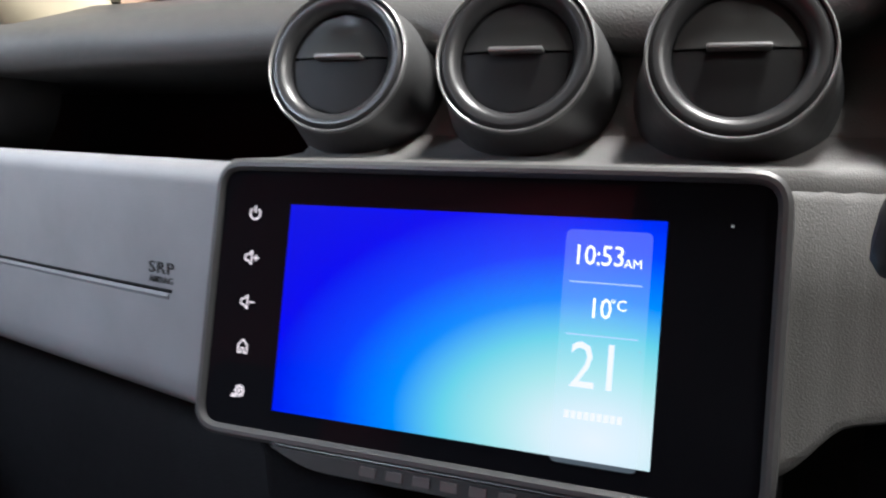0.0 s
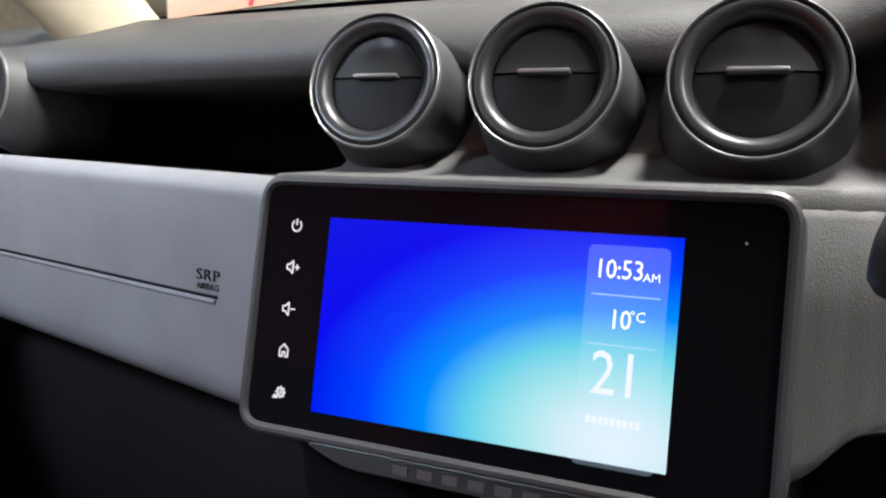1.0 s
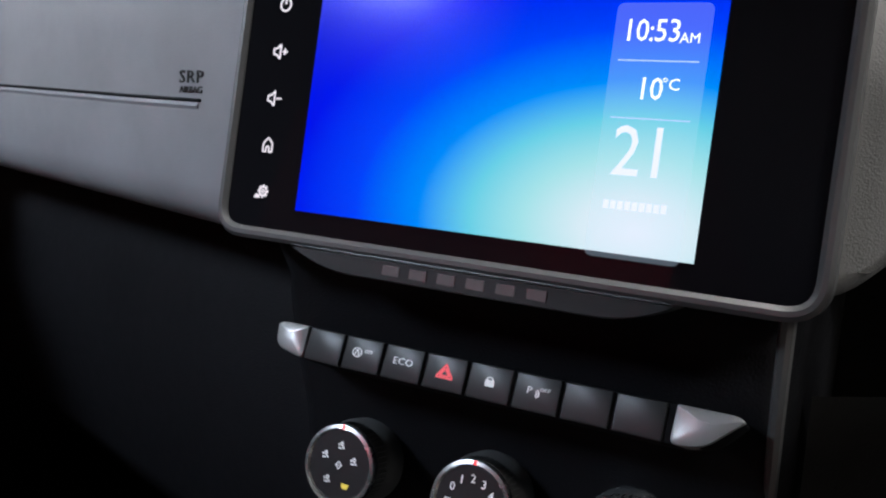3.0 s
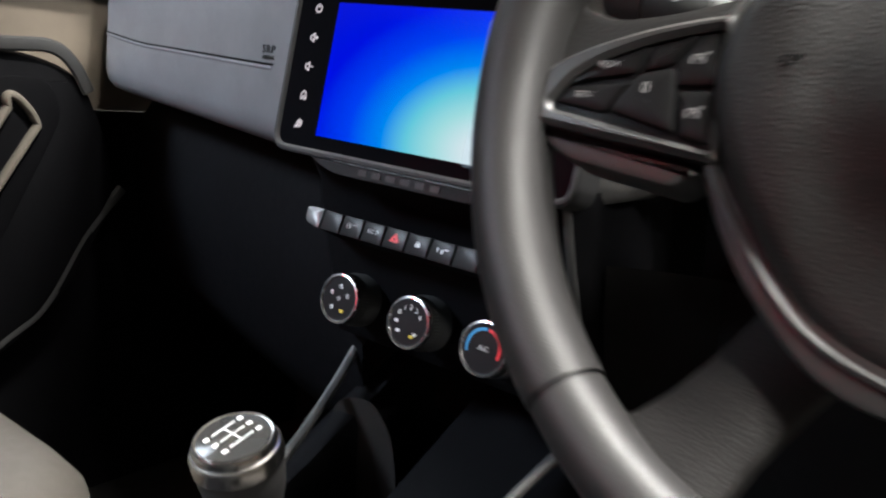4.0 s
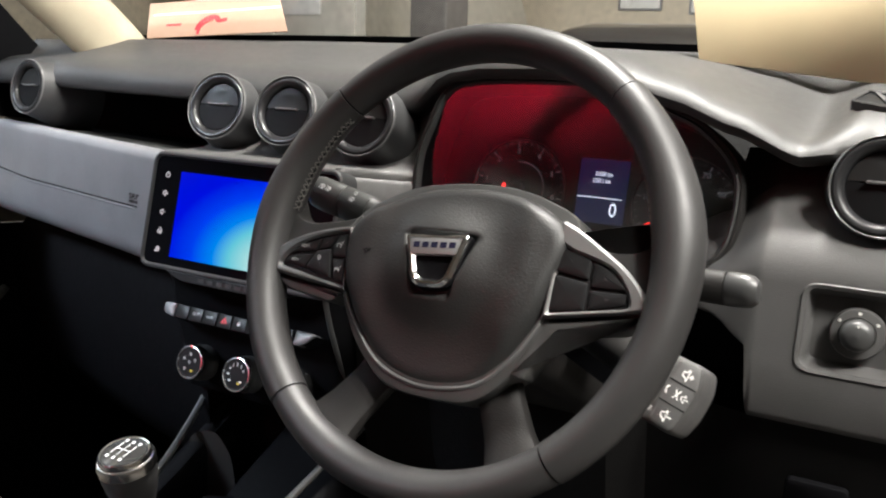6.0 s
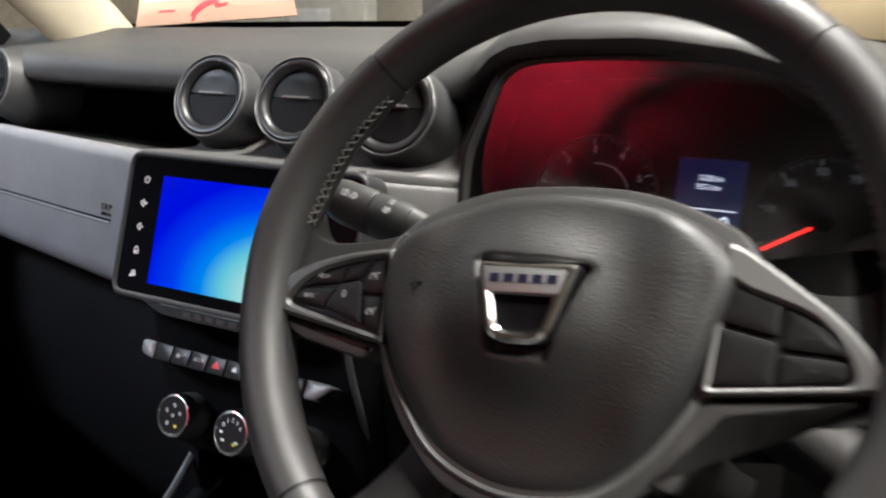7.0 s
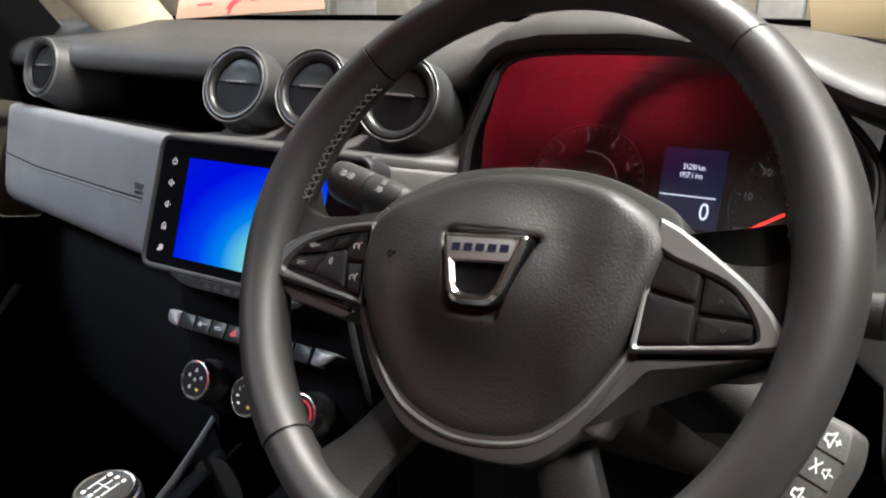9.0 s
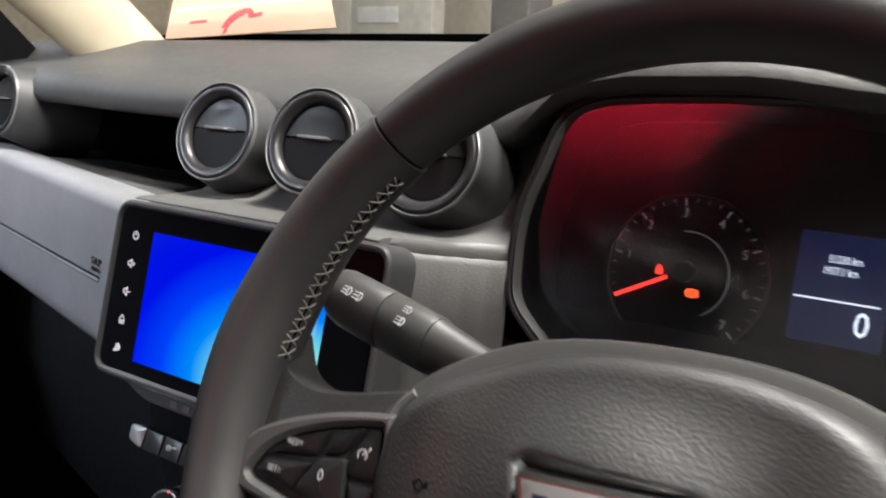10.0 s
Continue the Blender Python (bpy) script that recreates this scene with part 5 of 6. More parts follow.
arc(bm, -0.0573, -0.0337, 0.0024, 0.0009, 0, 360, FZ + 0.001, 14)
arc(bm, -0.0573, -0.0337, 0.0038, 0.0007, 140, 220, FZ + 0.001, 8)
arc(bm, -0.0573, -0.0337, 0.0038, 0.0007, -40, 40, FZ + 0.001, 8)
bar(bm, -0.0573, -0.035, -0.0573, -0.0324, 0.0008, FZ + 0.001)
part("warning_lamp", bm, M_ORANGE, cluster, "lit orange warning symbol")

# ---- steering wheel ----
WC = (0.352, -0.1735, 1.0297)
WM = facing(WC, 18.3, -2.5, 3.3)
wheel = thing("steering_wheel", "black leather steering wheel with silver trimmed spokes", "steering wheel", WM)
RC = 0.1645


def thumb(deg):
    """Thicker rim at the thumb rests above the side spokes."""
    return 1 + 0.1 * math.exp(-((deg % 360 - 170) / 15) ** 2) + 0.14 * math.exp(-(((deg + 180) % 360 - 190) / 15) ** 2)


def rim_arc(a0, a1, rr, material, nm, label, swell=0.0, n=64):
    bm = bmesh.new()
    rings = []
    for i in range(n + 1):
        a = radians(a0 + (a1 - a0) * i / n)
        c, s = math.cos(a), math.sin(a)
        k = 1 + swell * math.sin(math.pi * i / n)
        flat = 1 + 0.012 * max(0.0, -s) ** 2
        k *= thumb(math.degrees(a))
        ring = []
        for j in range(20):
            b = 2 * math.pi * j / 20
            dr, dz = rr * k * math.cos(b), rr * 1.16 * k * math.sin(b)
            ring.append(Vector(((RC * flat + dr) * c, (RC * flat + dr) * s, dz)))
        rings.append(ring)
    loft(bm, rings, True, True, True)
    return part(nm, bm, material, wheel, label)


grips = [(46.75, 134.25, "rim_top"), (134.75, 227.25, "rim_left"), (227.75, 308.25, "rim_bottom"), (308.75, 406.25, "rim_right")]
for a0, a1, nm in grips:
    rim_arc(a0, a1, 0.0144 if nm in ("rim_left", "rim_right") else 0.0137, M_LEATHER, nm, "black leather rim section", 0.05)
for a in (46.5, 134.5, 227.5, 308.5):
    rim_arc(a - 0.3, a + 0.3, 0.0133, M_DARK, "rim_joint", "", 0, 2)
# cross stitching on the inside of the upper grips
rnd = random.Random(5)


def grip_pt(deg, section, lift):
    """Point on the leather of a grip; section angle 90 faces the driver, 180 the middle of the wheel."""
    w, g = radians(deg), radians(section)
    rr = 0.0144 * thumb(deg) * (1 + 0.05 * math.sin(math.pi * ((deg - 135) / 92 if deg > 90 else (deg + 51) / 97))) + lift
    return Vector(((RC + rr * math.cos(g)) * math.cos(w), (RC + rr * math.cos(g)) * math.sin(w), rr * 1.16 * math.sin(g)))


for a0, a1, way in ((137.5, 171, 1), (9, 43.5, -1)):
    bm = bmesh.new()
    steps = 17
    for i in range(steps):
        for k, (g0, g1) in enumerate(((166, 189), (189, 166))):
            a = a0 + (a1 - a0) * (i + 0.04 + 0.12 * rnd.random()) / steps
            b = a0 + (a1 - a0) * (i + 0.84 + 0.12 * rnd.random()) / steps
            j = 4 * rnd.random() - 2
            run = [grip_pt(a + (b - a) * q, g0 + (g1 - g0) * q + j, lift) for q, lift in ((0.0, -0.0004), (0.2, 0.0003), (0.5, 0.0004 + 0.0004 * k), (0.8, 0.0003), (1.0, -0.0004))]
            sweep(bm, run, circle2(0.00042, 5))
    part("stitching", bm, M_STITCH, wheel, "pale crossed stitching")
    bm = bmesh.new()
    sweep(bm, [grip_pt(a0 + (a1 - a0) * q, 177.5, -0.00015) for q in span(0, 1, 30)], circle2(0.0006, 6))
    part("stitch_groove", bm, M_DARK, wheel, "dark seam under the stitching")

def ccw(o):
    return o if sum(a.x * b.y - b.x * a.y for a, b in zip(o, o[1:] + o[:1])) > 0 else o[::-1]


# hub shell behind the cover
hub = [(-0.092, 0.014), (-0.072, 0.033), (-0.03, 0.05), (0.03, 0.053), (0.07, 0.044), (0.098, 0.024), (0.09, -0.03), (0.077, -0.062), (0.058, -0.088), (0.036, -0.103), (0.0, -0.105), (-0.03, -0.101), (-0.052, -0.086), (-0.072, -0.063), (-0.088, -0.03)]


def smooth_outline(pts, n=72):
    o = [Vector(p[:2]) for p in curve_pts([(*p, 0) for p in pts + pts[:1]], n)][:-1]
    a2 = sum(a.x * b.y - b.x * a.y for a, b in zip(o, o[1:] + o[:1]))
    return o if a2 > 0 else o[::-1]


bm = bmesh.new()
plate(bm, smooth_outline(hub), -0.035, 0.001, 0.003)
part("hub_shell", bm, M_HUB, wheel, "charcoal hub shell")
# satin trim line round the lower edge of the cover
cov = [(-0.0865, 0.008), (-0.081, 0.018), (-0.063, 0.0305), (-0.03, 0.0445), (0.004, 0.049), (0.035, 0.048), (0.064, 0.0405), (0.087, 0.0265), (0.0925, 0.013), (0.0868, -0.0128), (0.08, -0.036), (0.071, -0.0535), (0.0595, -0.0705), (0.041, -0.0875), (0.0145, -0.0945), (-0.012, -0.094), (-0.041, -0.083), (-0.0645, -0.0585), (-0.0795, -0.035), (-0.0875, -0.0116)]
CO = smooth_outline(cov, 100)
bm = bmesh.new()
ring = [Vector((p.x, p.y, 0.0)) for p in inset(CO, -0.002)]
k0 = max(range(len(ring)), key=lambda i: ring[i].y)
path = [p for p in ring[k0:] + ring[:k0] if p.y < 0.022]
sweep(bm, path, [(0.0018 * math.cos(a), 0.003 * math.sin(a)) for a in span(0, 2 * math.pi, 8)[:-1]])
part("cover_trim", bm, M_SATIN, wheel, "thin silver line round the cover")


def ease(v):
    v = min(1.0, max(0.0, v))
    return v * v * (3 - 2 * v)


def dome(x, y):
    """Height of the airbag cover over the rim plane: a raised shield in the middle with a sunk badge seat, and a soft lobe on either side."""
    shield = math.exp(-(((x / 0.043) ** 2 + ((y + 0.012) / 0.038) ** 2) ** 1.6))
    lobe = math.exp(-((abs(x) - 0.064 + 0.2 * max(0.0, -0.01 - y)) / 0.015) ** 2) * ease((y + 0.085) / 0.04)
    fall = 0.0065 * ease((-0.02 - y) / 0.07) + 0.004 * ease((y - 0.012) / 0.04)
    side = min(0.030 - 0.34 * max(0.0, 0.008 - y) - abs(x - 0.001), 0.0125 - y, y + 0.0365)
    return 0.0095 + 0.0125 * shield + 0.0042 * lobe - fall - 0.0055 * ease(side / 0.004)


bm = bmesh.new()
rings = [[Vector((p.x, p.y, -0.012)) for p in CO], [Vector((p.x, p.y, -0.002)) for p in CO]]
for k in [0.997, 0.985, 0.965, 0.94, 0.91] + [0.88 - 0.02 * i for i in range(42)]:
    e = min(1.0, (1 - k) / 0.12)
    ring = []
    for p in CO:
        x, y = p.x * k, (p.y + 0.012) * k - 0.012
        ring.append(Vector((x, y, -0.002 + (dome(x, y) + 0.002) * math.sqrt(1 - (1 - e) ** 2))))
    rings.append(ring)
loft(bm, rings, True, True, True)
cover = part("airbag_cover", bm, M_COVER, wheel, "black grained airbag cover", 60)
# plain shield badge
EZ = 0.0188
bo = rounded([(-0.0255, 0.0165), (-0.0145, -0.022), (0.0145, -0.022), (0.0255, 0.0165)], [0.003, 0.011, 0.011, 0.003], 6)
bi = rounded([(-0.0222, 0.0035), (-0.0118, -0.0185), (0.0118, -0.0185), (0.0222, 0.0035)], [0.002, 0.008, 0.008, 0.002], 6)
BM = pose(0.001, -0.0085, EZ, -4, 0, 3.0)
bm = bmesh.new()
plate(bm, inset(rounded([(-0.0255, 0.0165), (-0.0145, -0.022), (0.0145, -0.022), (0.0255, 0.0165)], [0.003, 0.011, 0.011, 0.003], 6), -0.001), -0.006, -0.0006, 0.001)
bm.transform(BM)
badge = part("badge", bm, M_DARK, wheel, "black badge recess")
bm = bmesh.new()
frame_plate(bm, bo, inset(bo, 0.0058), -0.002, 0.0046, 0.002)
bm.transform(BM)
part("shield_frame", bm, M_CHROME, badge, "chrome shield outline")
bm = bmesh.new()
plate(bm, rounded([(-0.0225, 0.0145), (-0.0188, 0.0015), (0.0188, 0.0015), (0.0225, 0.0145)], 0.001, 3), 0.0, 0.0046, 0.0006)
bm.transform(BM)
part("shield_bar", bm, M_GREYTRIM, badge, "dark silver bar")
for i in range(5):
    x = -0.0145 + i * 0.0072
    bm = bmesh.new()
    bar(bm, x - 0.0025, 0.0083, x + 0.0025, 0.0083, 0.0042, 0.0046, 0.0003)
    bm.transform(BM)
    part("badge_bar", bm, M_INKBLUE, badge, "plain dark blue bar")
# horn mark
bm = bmesh.new()
hz = 0.0
bar(bm, -0.005, 0.0, 0.0, 0.0, 0.0012, hz)
arc(bm, 0.0015, -0.0002, 0.0017, 0.0007, 0, 360, hz, 12)
poly(bm, [(0.003, 0.0005), (0.006, 0.002), (0.006, -0.0008), (0.003, -0.0006)], hz)
bm.transform(pose(-0.0626, -0.0067, dome(-0.0626, -0.0067) + 0.0001, 0, -14))
part("horn_mark", bm, M_DARK, cover, "moulded horn symbol")

# side spokes: leather web, silver frame and key pad
for s in (-1, 1):
    web = [(0.075, 0.025), (0.11, 0.0168), (0.132, 0.0145), (0.146, 0.02), (0.154, 0.036), (0.158, 0.036), (0.158, -0.036), (0.152, -0.028), (0.1356, -0.0335), (0.1185, -0.034), (0.0885, -0.0385), (0.075, -0.042)]
    bm = bmesh.new()
    plate(bm, ccw(rounded([(s * a, b) for a, b in web], 0.008, 3)), -0.02, 0.0, 0.005)
    part("side_spoke", bm, M_COVER, wheel, "black spoke web")
    if s < 0:
        fi = [(0.0862, 0.0077), (0.094, 0.0065), (0.1106, 0.0028), (0.1299, -0.0046), (0.1405, -0.0125), (0.1459, -0.0215), (0.143, -0.0238), (0.082, -0.0345)]
        fo = [(0.0835, 0.0128), (0.0945, 0.0115), (0.1115, 0.0082), (0.133, 0.0015), (0.1502, -0.0067), (0.1594, -0.0225), (0.155, -0.0285), (0.079, -0.0385)]
    else:
        fi = [(0.088, 0.0125), (0.0957, 0.008), (0.11, 0.004), (0.1237, -0.001), (0.132, -0.009), (0.1375, -0.0175), (0.1395, -0.026), (0.085, -0.0352)]
        fo = [(0.0855, 0.029), (0.0945, 0.0255), (0.106, 0.0185), (0.12, 0.0092), (0.134, -0.0005), (0.1467, -0.0142), (0.1522, -0.0268), (0.0822, -0.039)]
    radii = [0.002, 0.008, 0.02, 0.02, 0.02, 0.006, 0.004, 0.002]
    o = ccw(rounded([(s * a, b) for a, b in fi], radii, 5))
    bm = bmesh.new()
    frame_plate(bm, ccw(rounded([(s * a, b) for a, b in fo], radii, 5)), o, -0.006, 0.0064, 0.002)
    # left frame's weaker light is put into a darker material
    part("spoke_frame", bm, M_SATIN if s > 0 else M_HUB, wheel, "satin silver spoke frame" if s > 0 else "satin spoke frame, darker for the shaded left side")
    bm = bmesh.new()
    plate(bm, inset(o, -0.001), -0.006, 0.003, 0.0006)
    pad = part("key_pad", bm, M_KEY, wheel, "black key pad")
    if s < 0:
        cells = [("rocker_key", [(-0.1445, -0.0212), (-0.1395, -0.0142), (-0.1155, -0.0118), (-0.1225, -0.0242)], "SET/-", (-0.1324, -0.018)),
                 ("rocker_key", [(-0.139, -0.0132), (-0.1295, -0.0052), (-0.1112, 0.0018), (-0.1142, -0.0092)], "RES/+", (-0.1253, -0.0063)),
                 ("centre_key", [(-0.1208, -0.0238), (-0.1195, -0.0188), (-0.1121, -0.0091), (-0.1, -0.0063), (-0.0952, -0.0298)], "0", (-0.1085, -0.015)),
                 ("blank_key", [(-0.1125, -0.0085), (-0.1092, 0.0018), (-0.0948, 0.0058), (-0.1022, -0.006)], "", None),
                 ("cruise_key", [(-0.0998, -0.0056), (-0.0936, 0.0058), (-0.0872, 0.0068), (-0.0845, -0.0126), (-0.0988, -0.0131)], "", (-0.093, -0.0039)),
                 ("limiter_key", [(-0.0982, -0.0142), (-0.085, -0.0134), (-0.0828, -0.0328), (-0.0938, -0.0302)], "", (-0.0905, -0.0228))]
    else:
        cells = [("rocker_key", [(0.085, -0.034), (0.11, -0.031), (0.11, -0.012), (0.085, -0.008)], "", None),
                 ("rocker_key", [(0.0855, -0.0065), (0.11, -0.0105), (0.11, 0.0035), (0.0855, 0.0115)], "", None),
                 ("arrow_key", [(0.1115, -0.0305), (0.137, -0.0245), (0.137, -0.0165), (0.1115, -0.0165)], "", (0.124, -0.022)),
                 ("arrow_key", [(0.1115, -0.0152), (0.137, -0.0152), (0.126, -0.0035), (0.1115, 0.003)], "", (0.121, -0.009))]
    for nm, pts, txt, at_ in cells:
        o2 = rounded(pts, 0.0022, 3)
        a2 = sum(a.x * b.y - b.x * a.y for a, b in zip(o2, o2[1:] + o2[:1]))
        bm = bmesh.new()
        plate(bm, inset(o2 if a2 > 0 else o2[::-1], 0.0005), 0.002, 0.0062 if nm == "centre_key" else 0.0048, 0.0008, 0.0006)
        k = part(nm, bm, M_KEY, pad)
        z = 0.0071 if nm == "centre_key" else 0.0056
        if txt:
            letters(txt, 0.006 if txt == "0" else 0.0034, "key_lettering", M_GREYPRINT, k, pose(at_[0], at_[1], z), 0.0001)
        elif at_ and s < 0:
            b2 = bmesh.new()
            arc(b2, at_[0], at_[1], 0.002, 0.0005, -40, 220, z, 14, 0.0003)
            bar(b2, at_[0], at_[1], at_[0] + 0.0012, at_[1] + 0.0012, 0.0005, z, 0.0003)
            bar(b2, at_[0] + 0.0022, at_[1] + 0.0018, at_[0] + 0.0034, at_[1] + 0.003, 0.0006, z, 0.0003)
            part("speed_icon", b2, M_GREYPRINT, k)
        elif at_:
            b2 = bmesh.new()
            d = 1 if nm == "arrow_key" and at_[1] > -0.015 else -1
            bar(b2, at_[0] - 0.0012, at_[1] - 0.0006 * d, at_[0], at_[1] + 0.0008 * d, 0.0005, z, 0.0003)
            bar(b2, at_[0] + 0.0012, at_[1] - 0.0006 * d, at_[0], at_[1] + 0.0008 * d, 0.0005, z, 0.0003)
            part("arrow_icon", b2, M_BEZEL, k)
    # satin apron under the spoke frame
    bm = bmesh.new()
    apron = [(0.084, -0.0405), (0.1505, -0.0295), (0.1455, -0.0365), (0.134, -0.0415), (0.0935, -0.0475)] if s < 0 else [(0.084, -0.0405), (0.1505, -0.0295), (0.1455, -0.0365), (0.134, -0.0415), (0.0935, -0.0475), (0.0735, -0.082), (0.0635, -0.079), (0.077, -0.052)]
    plate(bm, ccw(rounded([(s * a, b) for a, b in apron], 0.003, 3)), -0.018, 0.002, 0.003)
    part("spoke_apron", bm, M_HUB, wheel, "satin charcoal apron below the frame")
    # lower spokes
    bm = bmesh.new()
    rings = []
    for k in span(0, 1, 8):
        c = Vector((s * (0.0345 + 0.05 * k), -0.065 - 0.088 * k, -0.03 + 0.03 * k - 0.004 * math.sin(math.pi * k)))
        w = 0.0165 + 0.006 * abs(k - 0.4) + (0.014 * ((k - 0.6) / 0.4) ** 2 if k > 0.6 else 0) + (0.008 * ((0.3 - k) / 0.3) ** 2 if k < 0.3 else 0)
        d = Vector((s * 0.87, 0.49, 0))
        rings.append([c + d * (w * math.cos(b)) + Vector((0, 0, 0.0105 * math.copysign(abs(math.sin(b)) ** 0.6, math.sin(b)))) for b in span(0, 2 * math.pi, 16)[:-1]])
    loft(bm, rings, True, True, True)
    part("lower_spoke", bm, M_LOWER, wheel, "smooth charcoal lower spoke")

# ---- column, stalks and audio remote ----
AX = Vector((0, math.cos(radians(18.5)), -math.sin(radians(18.5))))
UP = Vector((0, math.sin(radians(18.5)), math.cos(radians(18.5))))
column = thing("column_shroud", "dark plastic steering column shroud", "steering column")
bm = bmesh.new()
rings = []
for s_, w, h, dv in ((0.035, 0.05, 0.045, 0.0), (0.045, 0.062, 0.055, -0.004), (0.09, 0.07, 0.062, -0.01), (0.2, 0.08, 0.07, -0.015), (0.32, 0.085, 0.075, -0.015)):
    c = Vector(WC) + AX * s_ + UP * dv
    rings.append([c + Vector((p.x, 0, 0)) + UP * p.y for p in box2(2 * w, 2 * h, 0.025, 0, 0, 5)])
n_ = len(rings[0]) // 2
# two clamshell halves with a thin parting line between them
for nm, pick, lift in (("upper_shroud", lambda r: r[n_:], 0.0008), ("lower_shroud", lambda r: r[:n_], -0.0008)):
    bm = bmesh.new()
    loft(bm, [[p + UP * lift for p in pick(r)] for r in rings], True, True, True)
    part(nm, bm, M_LOWER, column, "", 50)


def stalk(root, tip, name, label, r0=0.0085, r1=0.0135, cap=0.73):
    ob = thing(name, label, "control stalk")
    a, b = Vector(root), Vector(tip)
    d = (b - a).normalized()
    side = d.cross(Vector((0, -0.4, 1))).normalized()
    up = side.cross(d)
    L = (b - a).length
    M = axes(a, d, up if up.z > 0 else -up, d.cross(up if up.z > 0 else -up))
    prof = [(0.0, r0), (0.3 * L, r0 * 1.05), (0.5 * L, r1 * 0.92), (0.52 * L, r1)]
    ring = lambda x, r: [M @ Vector((x, r * math.cos(t), r * 0.82 * math.sin(t))) for t in span(0, 2 * math.pi, 24)[:-1]]
    bm = bmesh.new()
    loft(bm, [ring(x, r) for x, r in prof], True, True, True)
    part("arm", bm, M_STALK if name == "light_stalk" else M_LOWER, ob, "smooth charcoal arm")
    bm = bmesh.new()
    loft(bm, [ring(x, r) for x, r in ((0.525 * L, r1 * 0.99), (0.535 * L, r1 * 1.02), ((cap - 0.01) * L, r1 * 1.06), ((cap - 0.005) * L, r1 * 1.03))], True, True, True)
    sleeve = part("twist_sleeve", bm, M_STALK if name == "light_stalk" else M_LOWER, ob)
    bm = bmesh.new()
    loft(bm, [ring(x, r) for x, r in ((cap * L, r1 * 1.03), ((cap + 0.01) * L, r1 * 1.07), (0.93 * L, r1 * 1.05), (0.97 * L, r1 * 0.95), (0.993 * L, r1 * 0.7), (L, r1 * 0.3))], True, True, True)
    end = part("end_cap", bm, M_STALK if name == "light_stalk" else M_TRIM, ob)
    return ob, M, L, sleeve, end, r1


st, SMx, L, sleeve, end, r1 = stalk((0.302, -0.09, 1.026), (0.157, -0.078, 1.055), "light_stalk", "charcoal light stalk with white lamp symbols", 0.0105, 0.0152)


def lamp_icon(bm, x, y, s, rays=3, flip=1):
    arc(bm, x, y, 0.5 * s, 0.16 * s, -90, 90, 0, 10)
    bar(bm, x, y - 0.5 * s, x, y + 0.5 * s, 0.16 * s)
    for k in range(rays):
        yy = y + (k - (rays - 1) / 2) * 0.38 * s
        bar(bm, x - 0.75 * s * flip, yy, x - 0.2 * s * flip, yy, 0.13 * s)


def on_stalk(M, x, r, tip):
    """Frame on the cabin side of a stalk, text running outwards from the root."""
    q = M @ pose(x, 0, 0)
    ex = Vector((1, 0, 0)) * (1 if tip > 0 else -1)
    d = (M.to_3x3() @ Vector((1, 0, 0))).normalized() * (1 if tip > 0 else -1)
    out = Vector((0, -0.8, 0.6))
    out = (out - d * out.dot(d)).normalized()
    y = out.cross(d)
    return axes(q.translation + out * r, d, y, out)


bm = bmesh.new()
lamp_icon(bm, -0.0045, 0.0, 0.0045)
lamp_icon(bm, 0.003, 0.0, 0.0045)
bm.transform(on_stalk(SMx, 0.84 * L, r1 * 1.0, -1))
part("lamp_symbols", bm, M_GREYPRINT, end, "white lamp symbols")
letters("AUTO", 0.0038, "auto_lettering", M_PRINT, end, on_stalk(SMx, 0.82 * L, r1 * 1.0, -1) @ pose(0, 0.0062, -0.0008, -25), 0.0001)
bm = bmesh.new()
lamp_icon(bm, 0.0, -0.001, 0.0042)
lamp_icon(bm, 0.0, 0.0055, 0.0035)
bm.transform(on_stalk(SMx, 0.625 * L, r1 * 0.99, -1))
part("fog_symbols", bm, M_GREYPRINT, sleeve, "white fog lamp symbols")
st2, M2, L2, sl2, en2, r2 = stalk((0.41, -0.085, 1.02), (0.558, -0.103, 1.025), "wiper_stalk", "charcoal wiper stalk with smooth rounded end cap", 0.0085, 0.012, 0.85)
bm = bmesh.new()
arc(bm, 0, 0, 0.003, 0.0006, 20, 160, 0, 10)
bar(bm, 0, -0.001, 0.0015, 0.0025, 0.0005)
bm.transform(on_stalk(M2, 0.62 * L2, r2 * 1.0, 1))
part("wiper_symbol", bm, M_PRINT, sl2, "white wiper symbol")

PM = facing((0.5135, -0.135, 0.952), 20, -8, -16) @ Matrix.Diagonal((0.76, 0.93, 1, 1))
pod = thing("audio_remote", "grey audio remote with white symbols beside column", "remote control", PM)
bm = bmesh.new()
plate(bm, rounded([(-0.024, -0.028), (0.018, -0.028), (0.023, -0.01), (0.023, 0.012), (0.016, 0.028), (-0.024, 0.026)], 0.006, 4), -0.03, 0.002, 0.004)
body = part("body", bm, M_FASCIA, pod)
bm = bmesh.new()
plate(bm, rounded([(-0.006, -0.0265), (0.018, -0.0265), (0.022, -0.009), (0.022, 0.011), (0.016, 0.0265), (-0.006, 0.0255)], 0.005, 4), 0.0, 0.0055, 0.003)
padk = part("key_face", bm, M_FASCIA, pod, "grey key face")
for y in (-0.008, 0.009):
    bm = bmesh.new()
    bar(bm, -0.005, y, 0.021, y, 0.0008, 0.0054, 0.0003)
    part("key_gap", bm, M_DARK, padk)
for y, plus in ((0.0165, True), (-0.017, False)):
    bm = bmesh.new()
    icon_speaker(bm, 0.008, y, 0.009, 0.0056, plus)
    part("volume_symbol", bm, M_PRINT, padk)
bm = bmesh.new()
arc(bm, 0.0, 0.001, 0.0035, 0.0012, 120, 240, 0.0056, 8)
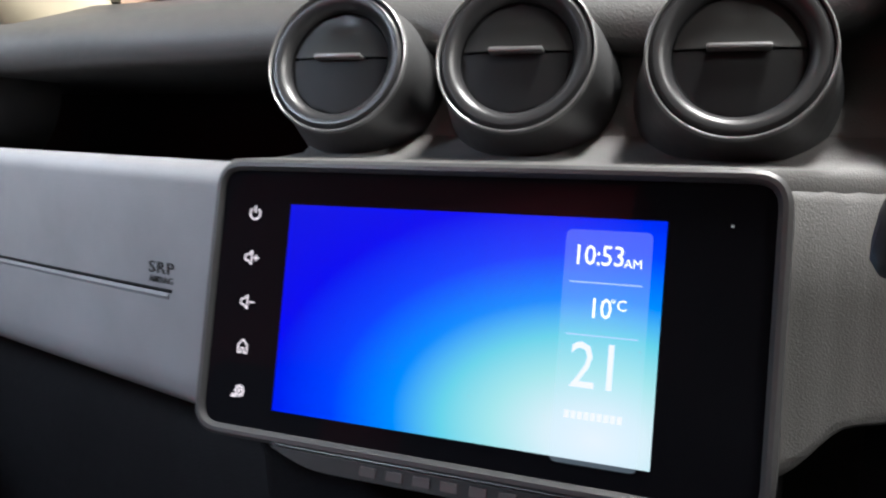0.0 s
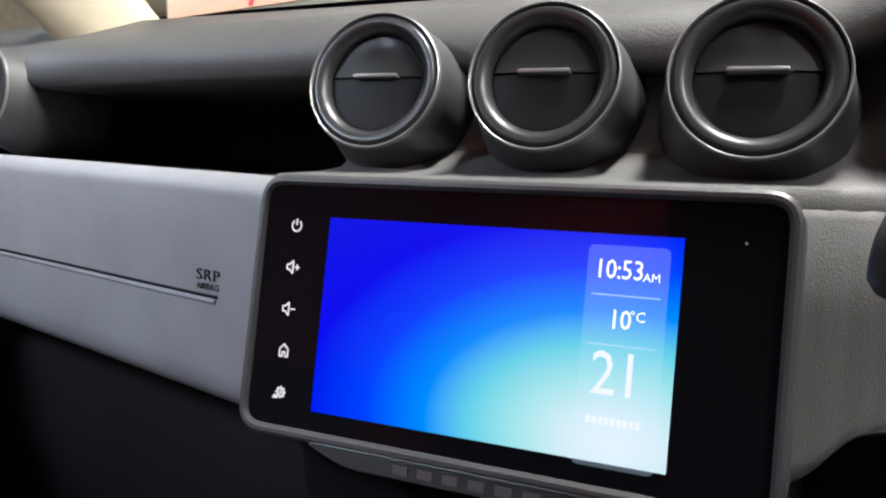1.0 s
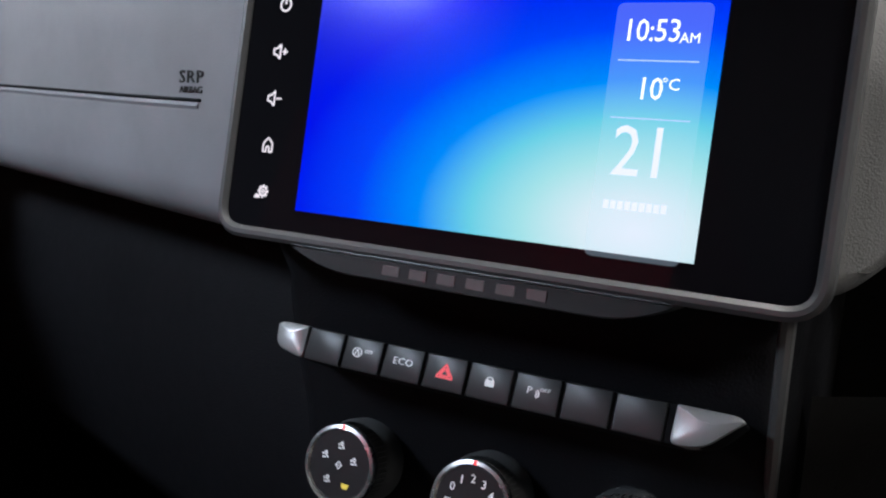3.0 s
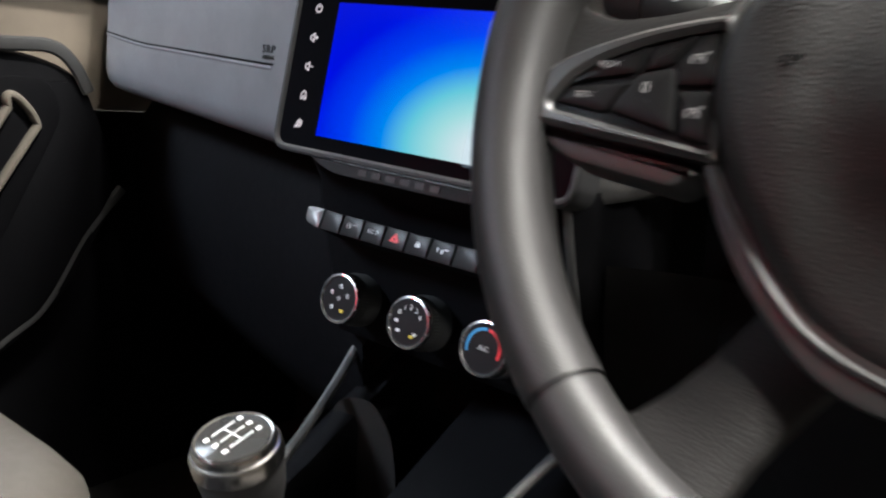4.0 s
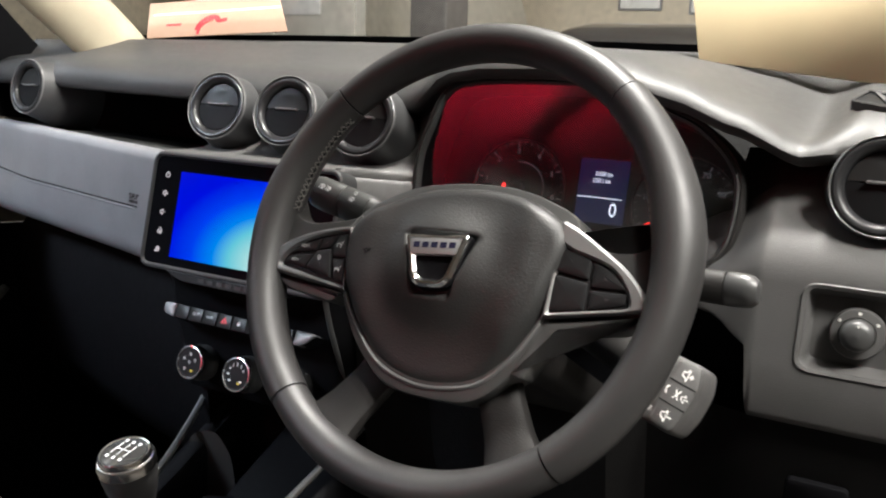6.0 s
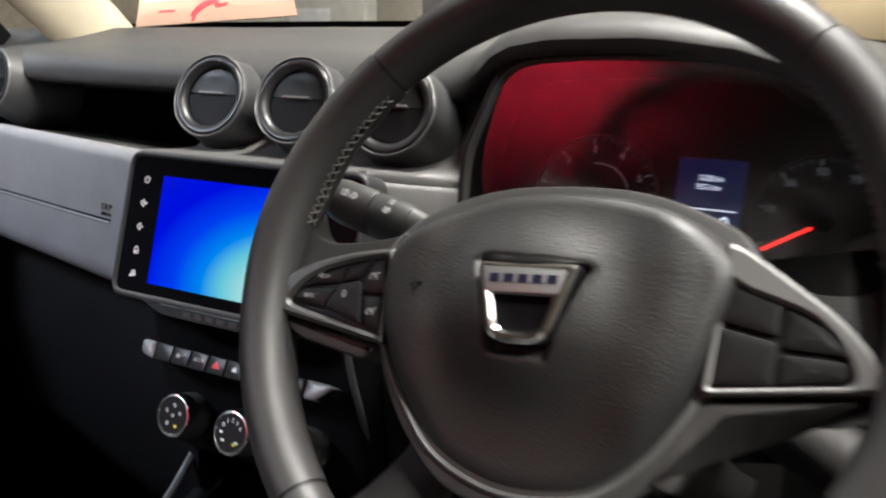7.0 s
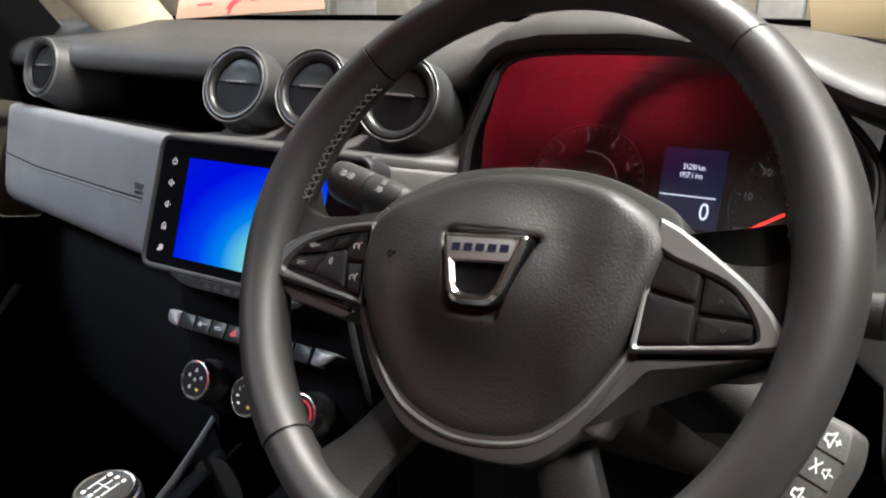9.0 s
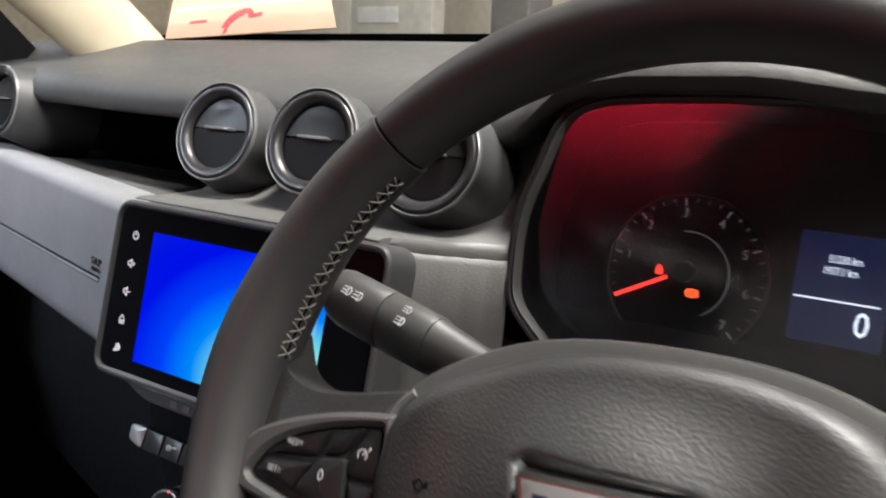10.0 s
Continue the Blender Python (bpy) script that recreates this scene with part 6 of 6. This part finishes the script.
bar(bm, 0.005, -0.003, 0.010, 0.004, 0.001, 0.0056)
bar(bm, 0.010, -0.003, 0.005, 0.004, 0.001, 0.0056)
icon_speaker(bm, 0.0155, 0.0, 0.006, 0.0056, False)
part("phone_symbol", bm, M_PRINT, padk)
letters("MODE", 0.0052, "mode_lettering", M_PRINT, body, pose(-0.0155, -0.018, 0.0022), 0.0001)
bm = bmesh.new()
sweep(bm, [(0.43, -0.07, 0.975), (0.5, -0.115, 0.958)], circle2(0.02, 14, 0.018))
bm.transform(PM.inverted())
part("arm", bm, M_LOWER, pod)

# ---- mirror switch ----
MM = facing((0.6185, 0.04, 0.983), 0) @ Matrix.Scale(1.09, 4)
mirror = thing("mirror_switch", "grey mirror adjuster knob in a recessed tray", "switch", MM)
hole = box2(0.073, 0.06, 0.01, 0, 0, 6)
bm = bmesh.new()
loft(bm, [at(inset(box2(0.083, 0.070, 0.013, 0, 0, 6), 0.0), 0.0005), at(box2(0.081, 0.068, 0.0125, 0, 0, 6), 0.0015), at(box2(0.076, 0.063, 0.011, 0, 0, 6), 0.0005), at(box2(0.066, 0.053, 0.007, 0, 0, 6), -0.011), at(box2(0.063, 0.05, 0.006, 0, 0, 6), -0.0125)], True, False, True)
part("tray", bm, M_FASCIA, mirror, "recessed square tray", 40)
bm = bmesh.new()
lathe(bm, [(0.0195, -0.0125), (0.0195, -0.005), (0.0185, -0.003), (0.013, -0.0022), (0.0125, -0.004)], 44, False)
part("dial_ring", bm, M_FASCIA, mirror, "grey dial ring")
bm = bmesh.new()
lathe(bm, [(0.0125, -0.006), (0.0118, 0.006), (0.0105, 0.0085), (0.007, 0.0105), (0.0001, 0.0112)], 36, False)
knob = part("knob", bm, M_TRIM, mirror, "grey domed knob")
bm = bmesh.new()
for a in (35, 90, 145):
    c, s_ = 0.0158 * math.cos(radians(a)), 0.0158 * math.sin(radians(a))
    poly(bm, [(c - 0.001, s_ - 0.0012), (c + 0.001, s_ - 0.0012), (c + 0.0014, s_ + 0.001), (c - 0.0012, s_ + 0.0012)], -0.0024)
part("dial_symbols", bm, M_PRINT, mirror, "white position marks")
bm = bmesh.new()
poly(bm, [(-0.0007, 0.006), (0.0007, 0.006), (0.0007, 0.0085), (-0.0007, 0.0085)], 0.0098, 0.0006)
part("pointer", bm, M_PRINT, knob)

# ---- side defroster grille on the dash top ----
def pad_z(x, y):
    p = pad_profile(x)[3:]
    for (y0, z0), (y1, z1) in zip(p, p[1:]):
        if y0 <= y <= y1:
            return z0 + (z1 - z0) * (y - y0) / (y1 - y0)
    return p[0][1]


def on_pad(x, y):
    return Vector((x, y, pad_z(x, y)))


gx = (on_pad(0.7, 0.085) - on_pad(0.6, 0.125)).normalized()
gn = gx.cross(on_pad(0.66, 0.125) - on_pad(0.64, 0.085)).normalized()
GM = axes(on_pad(0.652, 0.105) + gn * 0.003, gx, gn.cross(gx), gn)
grille = thing("defroster_grille", "black slotted defroster grille on dash top", "grille", GM)
bm = bmesh.new()
frame_plate(bm, box2(0.134, 0.032, 0.004), box2(0.1295, 0.0275, 0.002), -0.008, 0.0015, 0.001)
part("frame", bm, M_PAD, grille)
# flat plate under the slats; black replaces the shade of real depth
bm = bmesh.new()
plate(bm, box2(0.13, 0.027, 0.002), -0.006, -0.001, 0.0003)
part("cavity", bm, M_FACE, grille, "flat black plate in place of the shade in the slots")
bm = bmesh.new()
bar(bm, 0.014, -0.0134, -0.014, 0.0134, 0.003, -0.001, 0.0022)
slat = part("slat", bm, M_PAD, grille)
slat.matrix_basis = pose(-0.044, 0, 0)
for i in range(1, 5):
    again(slat, pose(-0.044 + i * 0.022, 0, 0))

# ---- loose things at the windscreen ----
card = thing("paper_notice", "orange and cream paper notice with red swoosh leaning on windscreen", "paper notice", axes((-0.416, 0.375, 1.253), (0.997, 0.0, 0.055), (-0.035, 0.6, 0.8), (-0.033, -0.8, 0.6)))
bm = bmesh.new()
o = [Vector(p) for p in ((-0.15, 0.0), (0.165, 0.0), (0.1, 0.09), (-0.2, 0.09))]
plate(bm, o, 0.0, 0.0016, 0.0004)
part("sheet", bm, M_PAPER, card, "", 30)
bm = bmesh.new()
arc(bm, -0.02, 0.024, 0.021, 0.009, 25, 205, 0.0016, 18, 0.0004)
arc(bm, -0.012, 0.016, 0.022, 0.006, 95, 215, 0.0022, 14, 0.0004)
bar(bm, -0.002, 0.033, 0.018, 0.036, 0.008, 0.0016, 0.0004)
part("swoosh", bm, M_REDINK, card, "red curved mark")
bm = bmesh.new()
bar(bm, -0.12, 0.03, -0.085, 0.03, 0.005, 0.0016, 0.0003)
part("text_bar", bm, M_REDINK, card, "faint red bar")
bm = bmesh.new()
bar(bm, -0.17, 0.058, 0.12, 0.058, 0.003, 0.0016, 0.0003)
part("white_line", bm, M_PLATE, card)

b0, b1_ = Vector((0.419, 0.262, 1.2232)), Vector((0.62, 0.222, 1.2))
bx = (b1_ - b0).normalized()
bn = bx.cross(Vector((0.0, 0.12, 0.99))).normalized()
by = bn.cross(bx)
half = (b1_ - b0).length / 2
board = thing("display_board", "large plain cream board standing on dash against windscreen", "board", axes((b0 + b1_) / 2, bx, by, bn))
bm = bmesh.new()
plate(bm, [Vector(p) for p in ((-half, 0.0), (half, 0.0), (half - 0.055, 0.14), (-half - 0.055, 0.14))], -0.004, 0.0, 0.0008)
part("sheet", bm, M_BOARD, board, "", 30)
bm = bmesh.new()
plate(bm, [Vector(p) for p in ((half + 0.0005, 0.0), (half + 0.005, 0.0), (half - 0.05, 0.14), (half - 0.0545, 0.14))], -0.006, 0.001, 0.0008)
part("edge", bm, M_WALLPAINT, board, "pale cut edge")
